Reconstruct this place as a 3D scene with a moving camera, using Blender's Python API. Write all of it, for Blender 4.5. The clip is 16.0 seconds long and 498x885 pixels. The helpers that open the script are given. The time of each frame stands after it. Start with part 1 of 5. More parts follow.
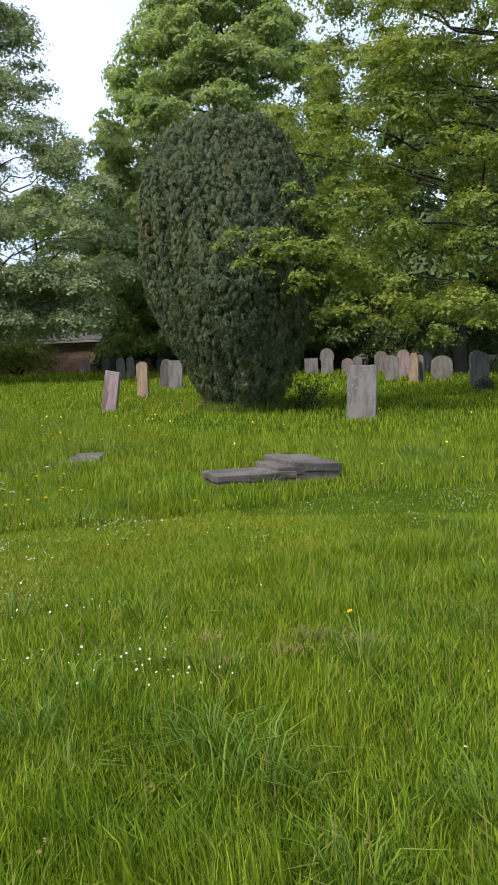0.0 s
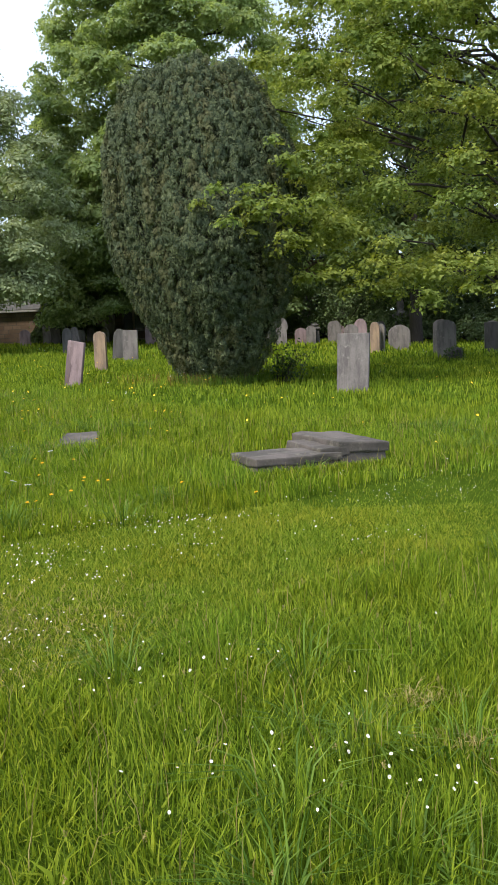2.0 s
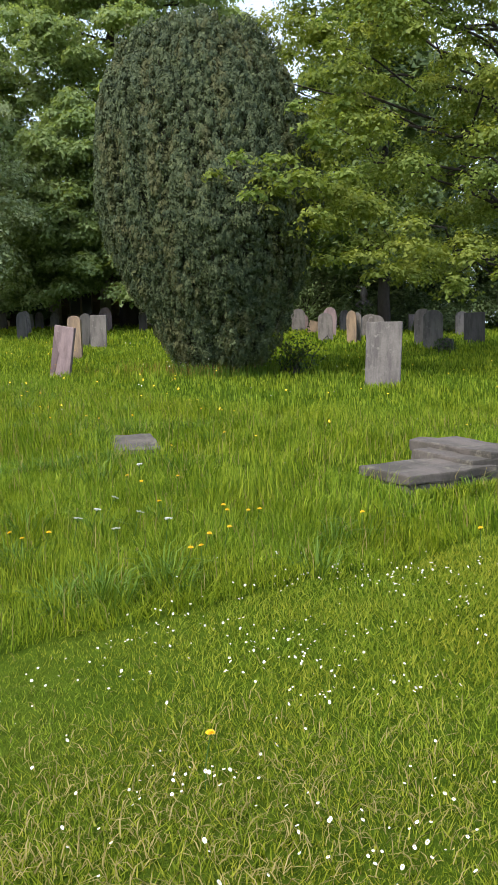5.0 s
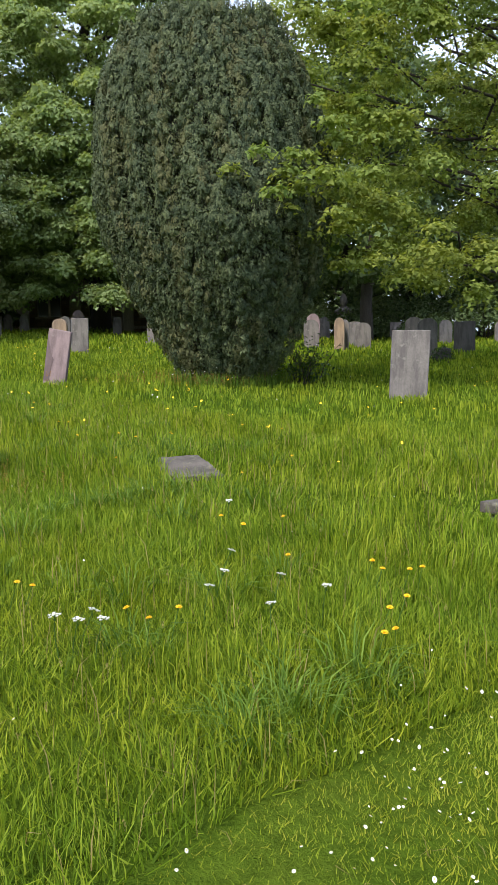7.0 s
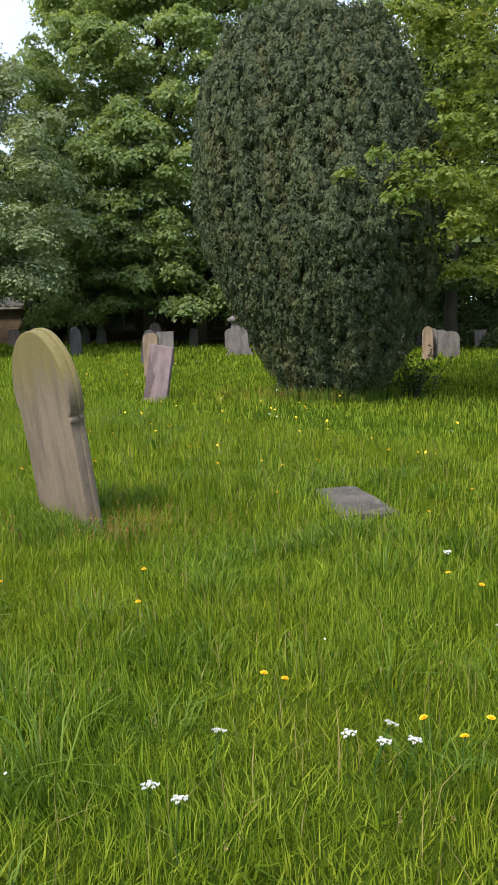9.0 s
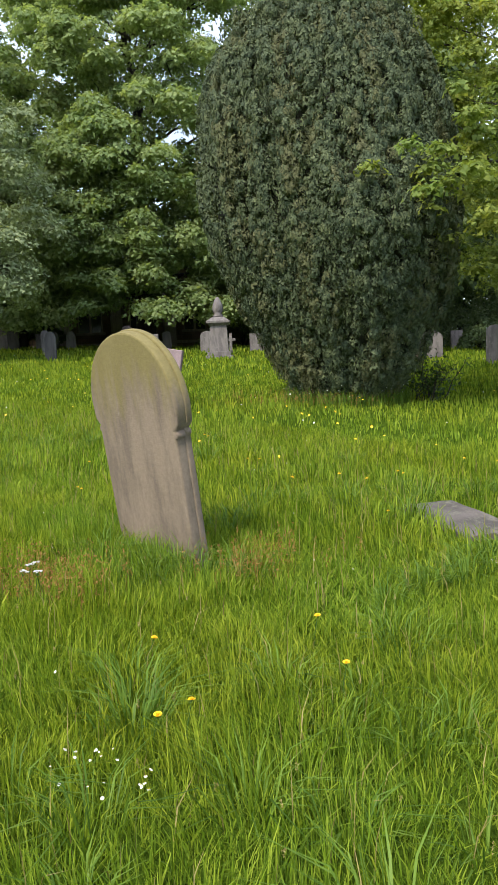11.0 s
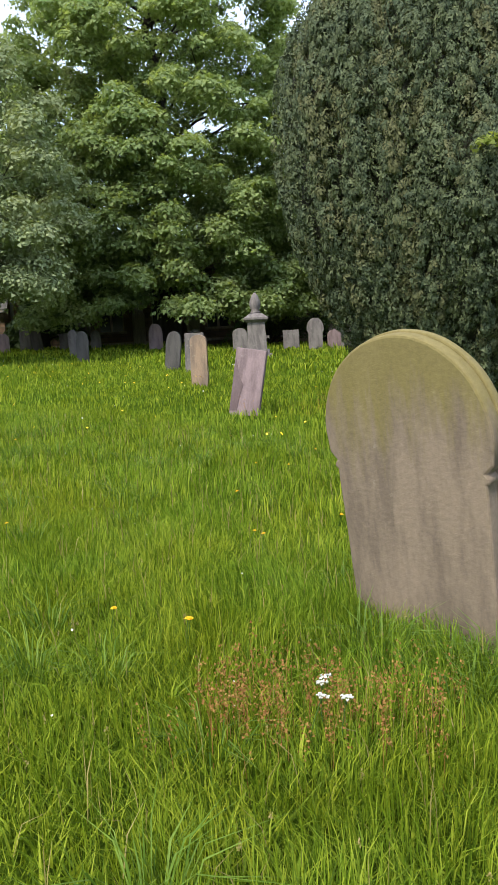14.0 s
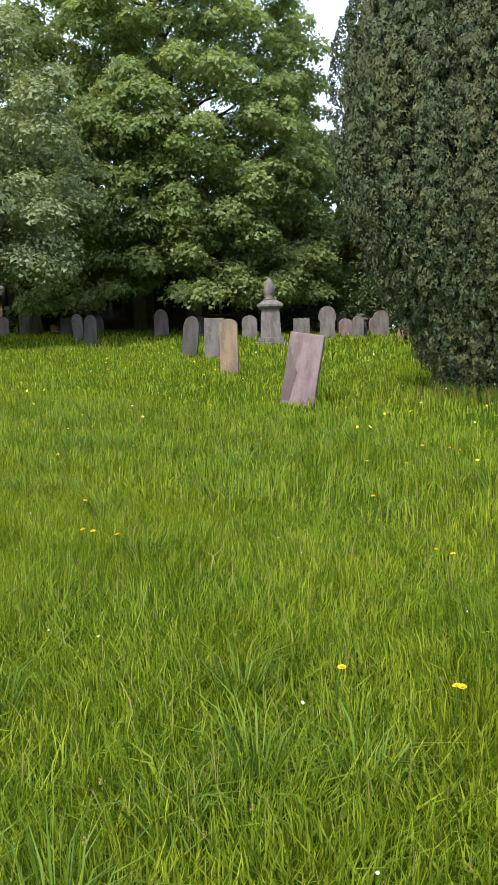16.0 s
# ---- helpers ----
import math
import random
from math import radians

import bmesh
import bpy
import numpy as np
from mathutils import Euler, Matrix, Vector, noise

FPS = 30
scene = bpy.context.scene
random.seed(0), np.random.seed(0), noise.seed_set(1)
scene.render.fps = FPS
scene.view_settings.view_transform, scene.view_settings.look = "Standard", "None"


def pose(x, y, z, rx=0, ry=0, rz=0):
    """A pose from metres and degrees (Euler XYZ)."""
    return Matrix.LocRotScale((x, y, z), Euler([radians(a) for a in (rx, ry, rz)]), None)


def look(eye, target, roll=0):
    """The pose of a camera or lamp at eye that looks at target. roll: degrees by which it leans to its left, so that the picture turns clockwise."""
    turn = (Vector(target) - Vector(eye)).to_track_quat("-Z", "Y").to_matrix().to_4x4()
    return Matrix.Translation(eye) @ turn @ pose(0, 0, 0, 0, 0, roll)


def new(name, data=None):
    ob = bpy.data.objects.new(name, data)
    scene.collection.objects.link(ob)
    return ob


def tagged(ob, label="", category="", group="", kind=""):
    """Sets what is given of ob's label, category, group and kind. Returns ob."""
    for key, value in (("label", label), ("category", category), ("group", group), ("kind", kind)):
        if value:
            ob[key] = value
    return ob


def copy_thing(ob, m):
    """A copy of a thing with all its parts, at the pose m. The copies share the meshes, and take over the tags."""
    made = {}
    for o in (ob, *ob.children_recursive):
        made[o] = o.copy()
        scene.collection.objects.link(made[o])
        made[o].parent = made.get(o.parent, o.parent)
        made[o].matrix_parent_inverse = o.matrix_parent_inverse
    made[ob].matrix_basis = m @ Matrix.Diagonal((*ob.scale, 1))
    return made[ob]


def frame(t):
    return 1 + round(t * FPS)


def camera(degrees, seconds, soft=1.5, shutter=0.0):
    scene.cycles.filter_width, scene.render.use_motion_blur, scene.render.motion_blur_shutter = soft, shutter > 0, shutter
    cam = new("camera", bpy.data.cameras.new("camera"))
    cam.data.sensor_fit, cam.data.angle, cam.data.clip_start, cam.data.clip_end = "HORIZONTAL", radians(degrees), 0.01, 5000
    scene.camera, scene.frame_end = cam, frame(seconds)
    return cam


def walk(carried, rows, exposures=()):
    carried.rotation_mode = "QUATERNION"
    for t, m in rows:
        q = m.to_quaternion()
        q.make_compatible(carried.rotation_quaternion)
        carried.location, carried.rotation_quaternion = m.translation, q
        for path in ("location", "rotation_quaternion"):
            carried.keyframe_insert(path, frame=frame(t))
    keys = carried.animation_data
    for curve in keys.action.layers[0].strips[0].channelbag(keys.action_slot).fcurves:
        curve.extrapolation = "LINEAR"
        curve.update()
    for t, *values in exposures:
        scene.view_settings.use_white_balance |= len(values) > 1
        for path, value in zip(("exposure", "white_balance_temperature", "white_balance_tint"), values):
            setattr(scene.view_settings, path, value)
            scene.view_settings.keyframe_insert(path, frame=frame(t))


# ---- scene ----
cam = camera(34.6, 16.0, soft=0.8)
PATH = [
    (0, (0.081, 0.026, 1.404), (0.061, 2.019, 1.242), -2.4),
    (0.5, (-0.218, 0.318, 1.39), (-0.222, 2.305, 1.164), -2.1),
    (1, (-0.496, 0.659, 1.416), (-0.45, 2.645, 1.185), -0.9),
    (1.5, (-0.797, 0.938, 1.427), (-0.666, 2.92, 1.188), -1.6),
    (2, (-1.013, 1.277, 1.414), (-0.865, 3.257, 1.174), -2.7),
    (2.5, (-1.204, 1.591, 1.428), (-1.042, 3.571, 1.192), -2.5),
    (3, (-1.491, 1.919, 1.441), (-1.31, 3.896, 1.205), -4.2),
    (3.5, (-1.779, 2.207, 1.454), (-1.556, 4.177, 1.194), -2.4),
    (4, (-2.035, 2.496, 1.496), (-1.765, 4.46, 1.227), -1.7),
    (4.5, (-2.327, 2.779, 1.503), (-1.971, 4.729, 1.231), -2.0),
    (5, (-2.607, 3.065, 1.478), (-2.28, 5.019, 1.202), -1.9),
    (5.2, (-2.699, 3.209, 1.486), (-2.41, 5.168, 1.209), -2.1),
    (7.3, (-3.571, 4.497, 1.532), (-3.114, 6.426, 1.267), -1.5),
    (7.5, (-3.663, 4.583, 1.533), (-3.208, 6.513, 1.269), -2.1),
    (8, (-3.89, 4.778, 1.58), (-3.477, 6.718, 1.328), -3.4),
    (8.5, (-4.023, 5.001, 1.611), (-3.701, 6.959, 1.367), -3.5),
    (9, (-4.171, 5.257, 1.646), (-3.885, 7.222, 1.406), -1.9),
    (9.2, (-4.261, 5.335, 1.645), (-3.968, 7.299, 1.408), -1.9),
    (11.3, (-5.266, 6.228, 1.695), (-4.823, 8.163, 1.454), -2.3),
    (11.5, (-5.353, 6.28, 1.704), (-4.872, 8.205, 1.455), -1.8),
    (12, (-5.471, 6.671, 1.727), (-4.982, 8.594, 1.472), -1.6),
    (12.5, (-5.616, 6.921, 1.734), (-5.135, 8.845, 1.477), 0.3),
    (13, (-5.879, 7.211, 1.78), (-5.365, 9.128, 1.529), -1.3),
    (13.5, (-6.053, 7.495, 1.776), (-5.547, 9.414, 1.523), -1.7),
    (14, (-6.224, 7.842, 1.802), (-5.836, 9.788, 1.556), -3.2),
    (14.5, (-6.46, 8.149, 1.778), (-6.08, 10.097, 1.534), -2.4),
    (15, (-6.706, 8.439, 1.785), (-6.323, 10.386, 1.535), -2.5),
    (15.5, (-6.876, 8.753, 1.777), (-6.49, 10.698, 1.518), -2.7),
    (16, (-7.037, 9.076, 1.752), (-6.612, 11.011, 1.48), -2.2),
]
walk(cam, [(t, look(eye, target, roll)) for t, eye, target, roll in PATH],
     exposures=[(0, 0.10), (0.5, 0.26), (1.5, 0.30), (2.5, 0.14), (3.0, 0.15), (3.5, 0.26), (5.0, 0.28), (7.5, 0.31), (8.0, 0.32), (9.0, 0.15), (11.5, 0.46), (12.5, 0.38), (14.5, 0.40), (16.0, 0.42)])

# ---- light: pale broken overcast, soft sun from behind and left of the walker ----
SUN_EL, SUN_AZ = 50.0, 226.0          # degrees; azimuth clockwise from +y
world = bpy.data.worlds.new("sky")
scene.world = world
world.use_nodes = True
wn, wl = world.node_tree.nodes, world.node_tree.links
wn.clear()
w_out = wn.new("ShaderNodeOutputWorld")
w_bg = wn.new("ShaderNodeBackground")
w_sky = wn.new("ShaderNodeTexSky")
w_sky.sky_type = 'NISHITA'
w_sky.sun_disc = False
w_sky.sun_elevation = radians(SUN_EL)
w_sky.sun_rotation = radians(SUN_AZ)
w_sky.dust_density = 2.0
w_mix = wn.new("ShaderNodeMixRGB")
w_cloud = wn.new("ShaderNodeTexNoise")
w_cloud.inputs["Scale"].default_value = 2.2
w_cloud.inputs["Detail"].default_value = 5
w_ramp = wn.new("ShaderNodeValToRGB")
w_ramp.color_ramp.elements[0].position = 0.38
w_ramp.color_ramp.elements[0].color = (0.32, 0.32, 0.32, 1)
w_ramp.color_ramp.elements[1].position = 0.62
w_ramp.color_ramp.elements[1].color = (0.85, 0.85, 0.85, 1)
w_mix.inputs["Color2"].default_value = (6.3, 7.1, 9.2, 1)
wl.new(w_cloud.outputs["Fac"], w_ramp.inputs["Fac"])
wl.new(w_ramp.outputs["Color"], w_mix.inputs["Fac"])
wl.new(w_sky.outputs["Color"], w_mix.inputs["Color1"])
wl.new(w_mix.outputs["Color"], w_bg.inputs["Color"])
w_bg.inputs["Strength"].default_value = 0.20
wl.new(w_bg.outputs["Background"], w_out.inputs["Surface"])

sun_data = bpy.data.lights.new("sun", 'SUN')
sun_data.energy = 4.0
sun_data.angle = radians(12)
sun_data.color = (1.0, 0.91, 0.74)
sun = new("sun", sun_data)
sun_dir = Vector((math.sin(radians(SUN_AZ)) * math.cos(radians(SUN_EL)),
                  math.cos(radians(SUN_AZ)) * math.cos(radians(SUN_EL)), math.sin(radians(SUN_EL))))
sun.matrix_world = look(sun_dir * 60, (0, 0, 0))

# ---- materials ----


def nodes_of(name, rough=0.8):
    m = bpy.data.materials.new(name)
    m.use_nodes = True
    n, l = m.node_tree.nodes, m.node_tree.links
    b = n["Principled BSDF"]
    b.inputs["Roughness"].default_value = rough
    return m, n, l, b


def ramp(n, l, fac, stops):
    r = n.new("ShaderNodeValToRGB")
    e = r.color_ramp.elements
    while len(e) < len(stops):
        e.new(0.5)
    for k, (p, c) in enumerate(stops):
        e[k].position = p
        e[k].color = (*c, 1)
    l.new(fac, r.inputs["Fac"])
    return r.outputs["Color"]


def noise_tex(n, l, scale, detail=4.0, rough=0.6, coord="Object", stretch=None):
    c = n.new("ShaderNodeTexCoord")
    src = c.outputs[coord]
    if stretch:
        mp = n.new("ShaderNodeMapping")
        mp.inputs["Scale"].default_value = stretch
        l.new(src, mp.inputs["Vector"])
        src = mp.outputs["Vector"]
    t = n.new("ShaderNodeTexNoise")
    t.inputs["Scale"].default_value = scale
    t.inputs["Detail"].default_value = detail
    t.inputs["Roughness"].default_value = rough
    l.new(src, t.inputs["Vector"])
    return t.outputs["Fac"]


def mix_col(n, l, fac, a, b, mode='MIX'):
    m = n.new("ShaderNodeMixRGB")
    m.blend_type = mode
    for s, v in (("Fac", fac), ("Color1", a), ("Color2", b)):
        if isinstance(v, (int, float)):
            m.inputs[s].default_value = v
        elif isinstance(v, tuple):
            m.inputs[s].default_value = (*v, 1)
        else:
            l.new(v, m.inputs[s])
    return m.outputs["Color"]


def bump(n, l, b, height, strength, dist):
    u = n.new("ShaderNodeBump")
    u.inputs["Strength"].default_value = strength
    u.inputs["Distance"].default_value = dist
    l.new(height, u.inputs["Height"])
    l.new(u.outputs["Normal"], b.inputs["Normal"])


def leaf_mat(name, dark, mid, light, patch=0.5, through_light=0.35, rough=0.55, patch_tint=(1.0, 1.0, 1.0), patch_low=(0.84, 0.89, 0.84)):
    """Leaves and blades: colour varies piece by piece and in patches; some light passes through."""
    m, n, l, b = nodes_of(name, rough)
    g = n.new("ShaderNodeNewGeometry")
    col = ramp(n, l, g.outputs["Random Per Island"], [(0.0, dark), (0.5, mid), (1.0, light)])
    pn = noise_tex(n, l, patch, 3.0)
    pr = ramp(n, l, pn, [(0.35, patch_low), (0.65, patch_tint)])
    col = mix_col(n, l, 1.0, col, pr, 'MULTIPLY')
    l.new(col, b.inputs["Base Color"])
    b.inputs["Specular IOR Level"].default_value = 0.12
    tr = n.new("ShaderNodeBsdfTranslucent")
    tcol = mix_col(n, l, 1.0, col, (1.15, 1.1, 0.5), 'MULTIPLY')
    l.new(tcol, tr.inputs["Color"])
    mx = n.new("ShaderNodeMixShader")
    mx.inputs["Fac"].default_value = through_light
    l.new(b.outputs["BSDF"], mx.inputs[1])
    l.new(tr.outputs["BSDF"], mx.inputs[2])
    l.new(mx.outputs["Shader"], n["Material Output"].inputs["Surface"])
    return m


def stone_mat(name, base, stain, lichen, lichen_at=0.6, top_green=0.0, stretch=(3, 3, 0.7)):
    """Weathered memorial stone: grain, vertical streaks, lichen blotches and algae near the head."""
    m, n, l, b = nodes_of(name, 0.9)
    big = noise_tex(n, l, 2.2, 5.0, 0.65, stretch=stretch)
    fine = noise_tex(n, l, 38.0, 6.0, 0.7)
    col = mix_col(n, l, ramp(n, l, big, [(0.41, (0, 0, 0)), (0.60, (1, 1, 1))]), base, stain)
    spots = noise_tex(n, l, 7.0, 6.0, 0.75)
    col = mix_col(n, l, ramp(n, l, spots, [(lichen_at, (0, 0, 0)), (lichen_at + 0.09, (0.8, 0.8, 0.8))]), col, lichen)
    if top_green:
        c = n.new("ShaderNodeTexCoord")
        sp = n.new("ShaderNodeSeparateXYZ")
        l.new(c.outputs["Object"], sp.inputs["Vector"])
        ad = n.new("ShaderNodeMath")
        ad.operation = 'MULTIPLY_ADD'
        ad.inputs[1].default_value = 1.5
        l.new(noise_tex(n, l, 2.6, 6.0, 0.75, stretch=(3.0, 3.0, 0.45)), ad.inputs[0])
        l.new(sp.outputs["Z"], ad.inputs[2])
        rr = n.new("ShaderNodeMapRange")
        rr.inputs["From Min"].default_value = top_green + 0.35
        rr.inputs["From Max"].default_value = top_green + 0.75
        rr.inputs["To Max"].default_value = 0.82
        l.new(ad.outputs["Value"], rr.inputs["Value"])
        col = mix_col(n, l, rr.outputs["Result"], col, (0.178, 0.150, 0.042))
    col = mix_col(n, l, 0.45, col, ramp(n, l, fine, [(0.25, (0.45, 0.45, 0.45)), (0.75, (1.25, 1.25, 1.25))]), 'MULTIPLY')
    l.new(col, b.inputs["Base Color"])
    bump(n, l, b, fine, 0.55, 0.005)
    return m


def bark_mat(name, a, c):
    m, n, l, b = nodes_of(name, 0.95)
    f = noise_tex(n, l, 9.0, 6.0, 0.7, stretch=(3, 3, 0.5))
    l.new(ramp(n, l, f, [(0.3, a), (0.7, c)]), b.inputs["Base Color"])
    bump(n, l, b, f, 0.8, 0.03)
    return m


M_GRASS = leaf_mat("meadow_grass_blades", (0.060, 0.112, 0.014), (0.158, 0.258, 0.026), (0.315, 0.405, 0.062), 0.9, 0.42, 0.6, (1.15, 1.0, 0.6), (0.96, 0.98, 0.72))
M_TUFT = leaf_mat("coarse_grass_blades", (0.066, 0.128, 0.016), (0.118, 0.200, 0.026), (0.185, 0.275, 0.046), 1.4, 0.33, 0.45)
M_MOWN = leaf_mat("mown_grass_blades", (0.110, 0.180, 0.016), (0.190, 0.275, 0.026), (0.310, 0.350, 0.060), 1.3, 0.33, 0.6, (1.20, 1.02, 0.75), (0.95, 0.98, 0.75))
M_STRAW = leaf_mat("dry_grass_blades", (0.20, 0.17, 0.06), (0.30, 0.25, 0.09), (0.38, 0.31, 0.13), 3.0, 0.25, 0.7)
M_SORREL = leaf_mat("sorrel_seed_heads", (0.20, 0.09, 0.03), (0.30, 0.15, 0.05), (0.36, 0.22, 0.07), 3.0, 0.3, 0.7)
M_YEW = leaf_mat("yew_needles", (0.048, 0.068, 0.040), (0.084, 0.111, 0.066), (0.142, 0.174, 0.102), 4.5, 0.14, 0.6, (1.18, 1.12, 0.95), (0.70, 0.75, 0.74))
M_YEW_GOLD = leaf_mat("young_yew_shoots", (0.085, 0.095, 0.046), (0.112, 0.120, 0.058), (0.145, 0.146, 0.074), 1.4, 0.12, 0.6)
M_CHESTNUT = leaf_mat("lime_tree_leaves", (0.195, 0.265, 0.120), (0.280, 0.365, 0.168), (0.365, 0.450, 0.225), 0.30, 0.55, 0.45, (1.05, 1.03, 1.0))
M_MAPLE = leaf_mat("maple_leaves", (0.142, 0.200, 0.058), (0.215, 0.290, 0.084), (0.308, 0.380, 0.120), 0.55, 0.50, 0.5, (1.18, 1.03, 0.78))
M_WILLOW = leaf_mat("hawthorn_leaves", (0.200, 0.250, 0.135), (0.270, 0.325, 0.180), (0.345, 0.395, 0.230), 0.4, 0.38, 0.6)
M_HEDGE = leaf_mat("dark_shrub_leaves", (0.070, 0.105, 0.046), (0.115, 0.165, 0.070), (0.180, 0.235, 0.105), 0.5, 0.28, 0.45)
M_IVY = leaf_mat("bramble_leaves", (0.03, 0.055, 0.02), (0.05, 0.09, 0.025), (0.09, 0.13, 0.04), 2.0, 0.2, 0.4)
M_FERN = leaf_mat("flower_stems", (0.05, 0.11, 0.02), (0.07, 0.14, 0.03), (0.10, 0.17, 0.04), 2.0, 0.25, 0.6)
# twig brown darkened to stand for the shade inside the yew
M_TWIG_SHADE = bark_mat("yew_twigs_with_painted_shade", (0.022, 0.023, 0.014), (0.045, 0.046, 0.030))
M_BARK = bark_mat("grey_brown_bark", (0.035, 0.028, 0.020), (0.11, 0.09, 0.07))
M_BARK_DARK = bark_mat("dark_bark", (0.018, 0.014, 0.011), (0.05, 0.04, 0.032))
M_ST_BUFF = stone_mat("buff_sandstone", (0.228, 0.178, 0.130), (0.150, 0.117, 0.086), (0.33, 0.29, 0.23), 0.66, 1.40)
M_ST_GREY = stone_mat("grey_slate_stone", (0.190, 0.172, 0.168), (0.115, 0.104, 0.104), (0.25, 0.235, 0.22), 0.58)
M_ST_PINK = stone_mat("pinkish_slate_stone", (0.255, 0.190, 0.200), (0.165, 0.122, 0.130), (0.29, 0.25, 0.24), 0.62)
M_ST_WARM = stone_mat("warm_sandstone", (0.300, 0.215, 0.150), (0.180, 0.135, 0.105), (0.31, 0.27, 0.19), 0.6)
M_ST_DARK = stone_mat("dark_weathered_stone", (0.082, 0.078, 0.076), (0.050, 0.048, 0.047), (0.15, 0.145, 0.13), 0.64)
M_ST_TOMB = stone_mat("tomb_ledger_stone", (0.122, 0.104, 0.093), (0.062, 0.055, 0.046), (0.16, 0.148, 0.115), 0.55, stretch=(1, 1, 1))
M_ST_SOIL = stone_mat("dark_patch", (0.115, 0.08, 0.085), (0.15, 0.11, 0.115), (0.2, 0.16, 0.16), 0.7)


def petal_mat(name, a, c, rough=0.6):
    m, n, l, b = nodes_of(name, rough)
    g = n.new("ShaderNodeNewGeometry")
    l.new(ramp(n, l, g.outputs["Random Per Island"], [(0, a), (1, c)]), b.inputs["Base Color"])
    return m


M_WHITE = petal_mat("white_petals", (0.42, 0.43, 0.36), (0.72, 0.72, 0.66))
M_YELLOW = petal_mat("yellow_petals", (0.85, 0.50, 0.01), (0.95, 0.66, 0.02))
M_CENTRE = petal_mat("yellow_flower_centres", (0.60, 0.38, 0.03), (0.70, 0.46, 0.04))

# turf under the blades
M_TURF, tn, tl, tb = nodes_of("turf", 1.0)
t1 = noise_tex(tn, tl, 0.45, 6.0, 0.65)
t2 = noise_tex(tn, tl, 14.0, 6.0, 0.75)
tcol = ramp(tn, tl, t1, [(0.3, (0.050, 0.092, 0.010)), (0.55, (0.078, 0.130, 0.014)), (0.75, (0.120, 0.160, 0.022))])
tcol = mix_col(tn, tl, 0.8, tcol, ramp(tn, tl, t2, [(0.25, (0.4, 0.42, 0.4)), (0.75, (1.3, 1.25, 1.1))]), 'MULTIPLY')
tl.new(tcol, tb.inputs["Base Color"])
tb.inputs["Specular IOR Level"].default_value = 0.0
bump(tn, tl, tb, t2, 1.0, 0.06)

# church stone and roof
M_ASHLAR, an, al_, ab = nodes_of("red_sandstone_masonry", 0.9)
ac = an.new("ShaderNodeTexCoord")
amap = an.new("ShaderNodeMapping")
amap.inputs["Rotation"].default_value = (radians(90), 0, 0)
abr = an.new("ShaderNodeTexBrick")
abr.inputs["Scale"].default_value = 1.0
abr.inputs["Brick Width"].default_value = 0.55
abr.inputs["Row Height"].default_value = 0.27
abr.inputs["Mortar Size"].default_value = 0.018
abr.inputs["Color1"].default_value = (0.155, 0.105, 0.075, 1)
abr.inputs["Color2"].default_value = (0.235, 0.165, 0.115, 1)
abr.inputs["Mortar"].default_value = (0.12, 0.10, 0.085, 1)
al_.new(ac.outputs["Object"], amap.inputs["Vector"])
al_.new(amap.outputs["Vector"], abr.inputs["Vector"])
acol = mix_col(an, al_, 0.75, abr.outputs["Color"],
               ramp(an, al_, noise_tex(an, al_, 1.3, 6.0, 0.7), [(0.3, (0.5, 0.48, 0.46)), (0.7, (1.2, 1.15, 1.1))]), 'MULTIPLY')
al_.new(acol, ab.inputs["Base Color"])
bump(an, al_, ab, abr.outputs["Fac"], -0.8, 0.02)
M_DRESSED = stone_mat("dressed_church_stone", (0.36, 0.31, 0.25), (0.25, 0.215, 0.175), (0.40, 0.37, 0.31), 0.62)
M_SLATE, sn, sl_, sb = nodes_of("roof_slates", 0.7)
sbr = sn.new("ShaderNodeTexBrick")
sbr.inputs["Scale"].default_value = 1.0
sbr.inputs["Brick Width"].default_value = 0.35
sbr.inputs["Row Height"].default_value = 0.22
sbr.inputs["Mortar Size"].default_value = 0.01
sbr.inputs["Color1"].default_value = (0.055, 0.052, 0.05, 1)
sbr.inputs["Color2"].default_value = (0.10, 0.095, 0.09, 1)
sbr.inputs["Mortar"].default_value = (0.06, 0.06, 0.06, 1)
sco = sn.new("ShaderNodeTexCoord")
sl_.new(sco.outputs["Object"], sbr.inputs["Vector"])
sl_.new(sbr.outputs["Color"], sb.inputs["Base Color"])
bump(sn, sl_, sb, sbr.outputs["Fac"], -0.6, 0.02)
M_GLASS, gn, gl, gb = nodes_of("dark_leaded_glass", 0.15)
gb.inputs["Base Color"].default_value = (0.03, 0.035, 0.04, 1)
M_IRON, in_, il, ib = nodes_of("grey_painted_iron", 0.6)
ib.inputs["Base Color"].default_value = (0.28, 0.28, 0.27, 1)

# ---- mesh helpers ----
rng = np.random.default_rng(7)


def lattice(x, y, scale, seed):
    """Smooth value noise in 0..1 on a repeating lattice, for arrays of x and y."""
    tab = np.random.default_rng(seed).random((64, 64))
    u, v = np.asarray(x) / scale, np.asarray(y) / scale
    iu, iv = np.floor(u).astype(int), np.floor(v).astype(int)
    fu, fv = u - iu, v - iv
    fu, fv = fu * fu * (3 - 2 * fu), fv * fv * (3 - 2 * fv)
    a, b = tab[iu % 64, iv % 64], tab[(iu + 1) % 64, iv % 64]
    c, d = tab[iu % 64, (iv + 1) % 64], tab[(iu + 1) % 64, (iv + 1) % 64]
    return (a * (1 - fu) + b * fu) * (1 - fv) + (c * (1 - fu) + d * fu) * fv


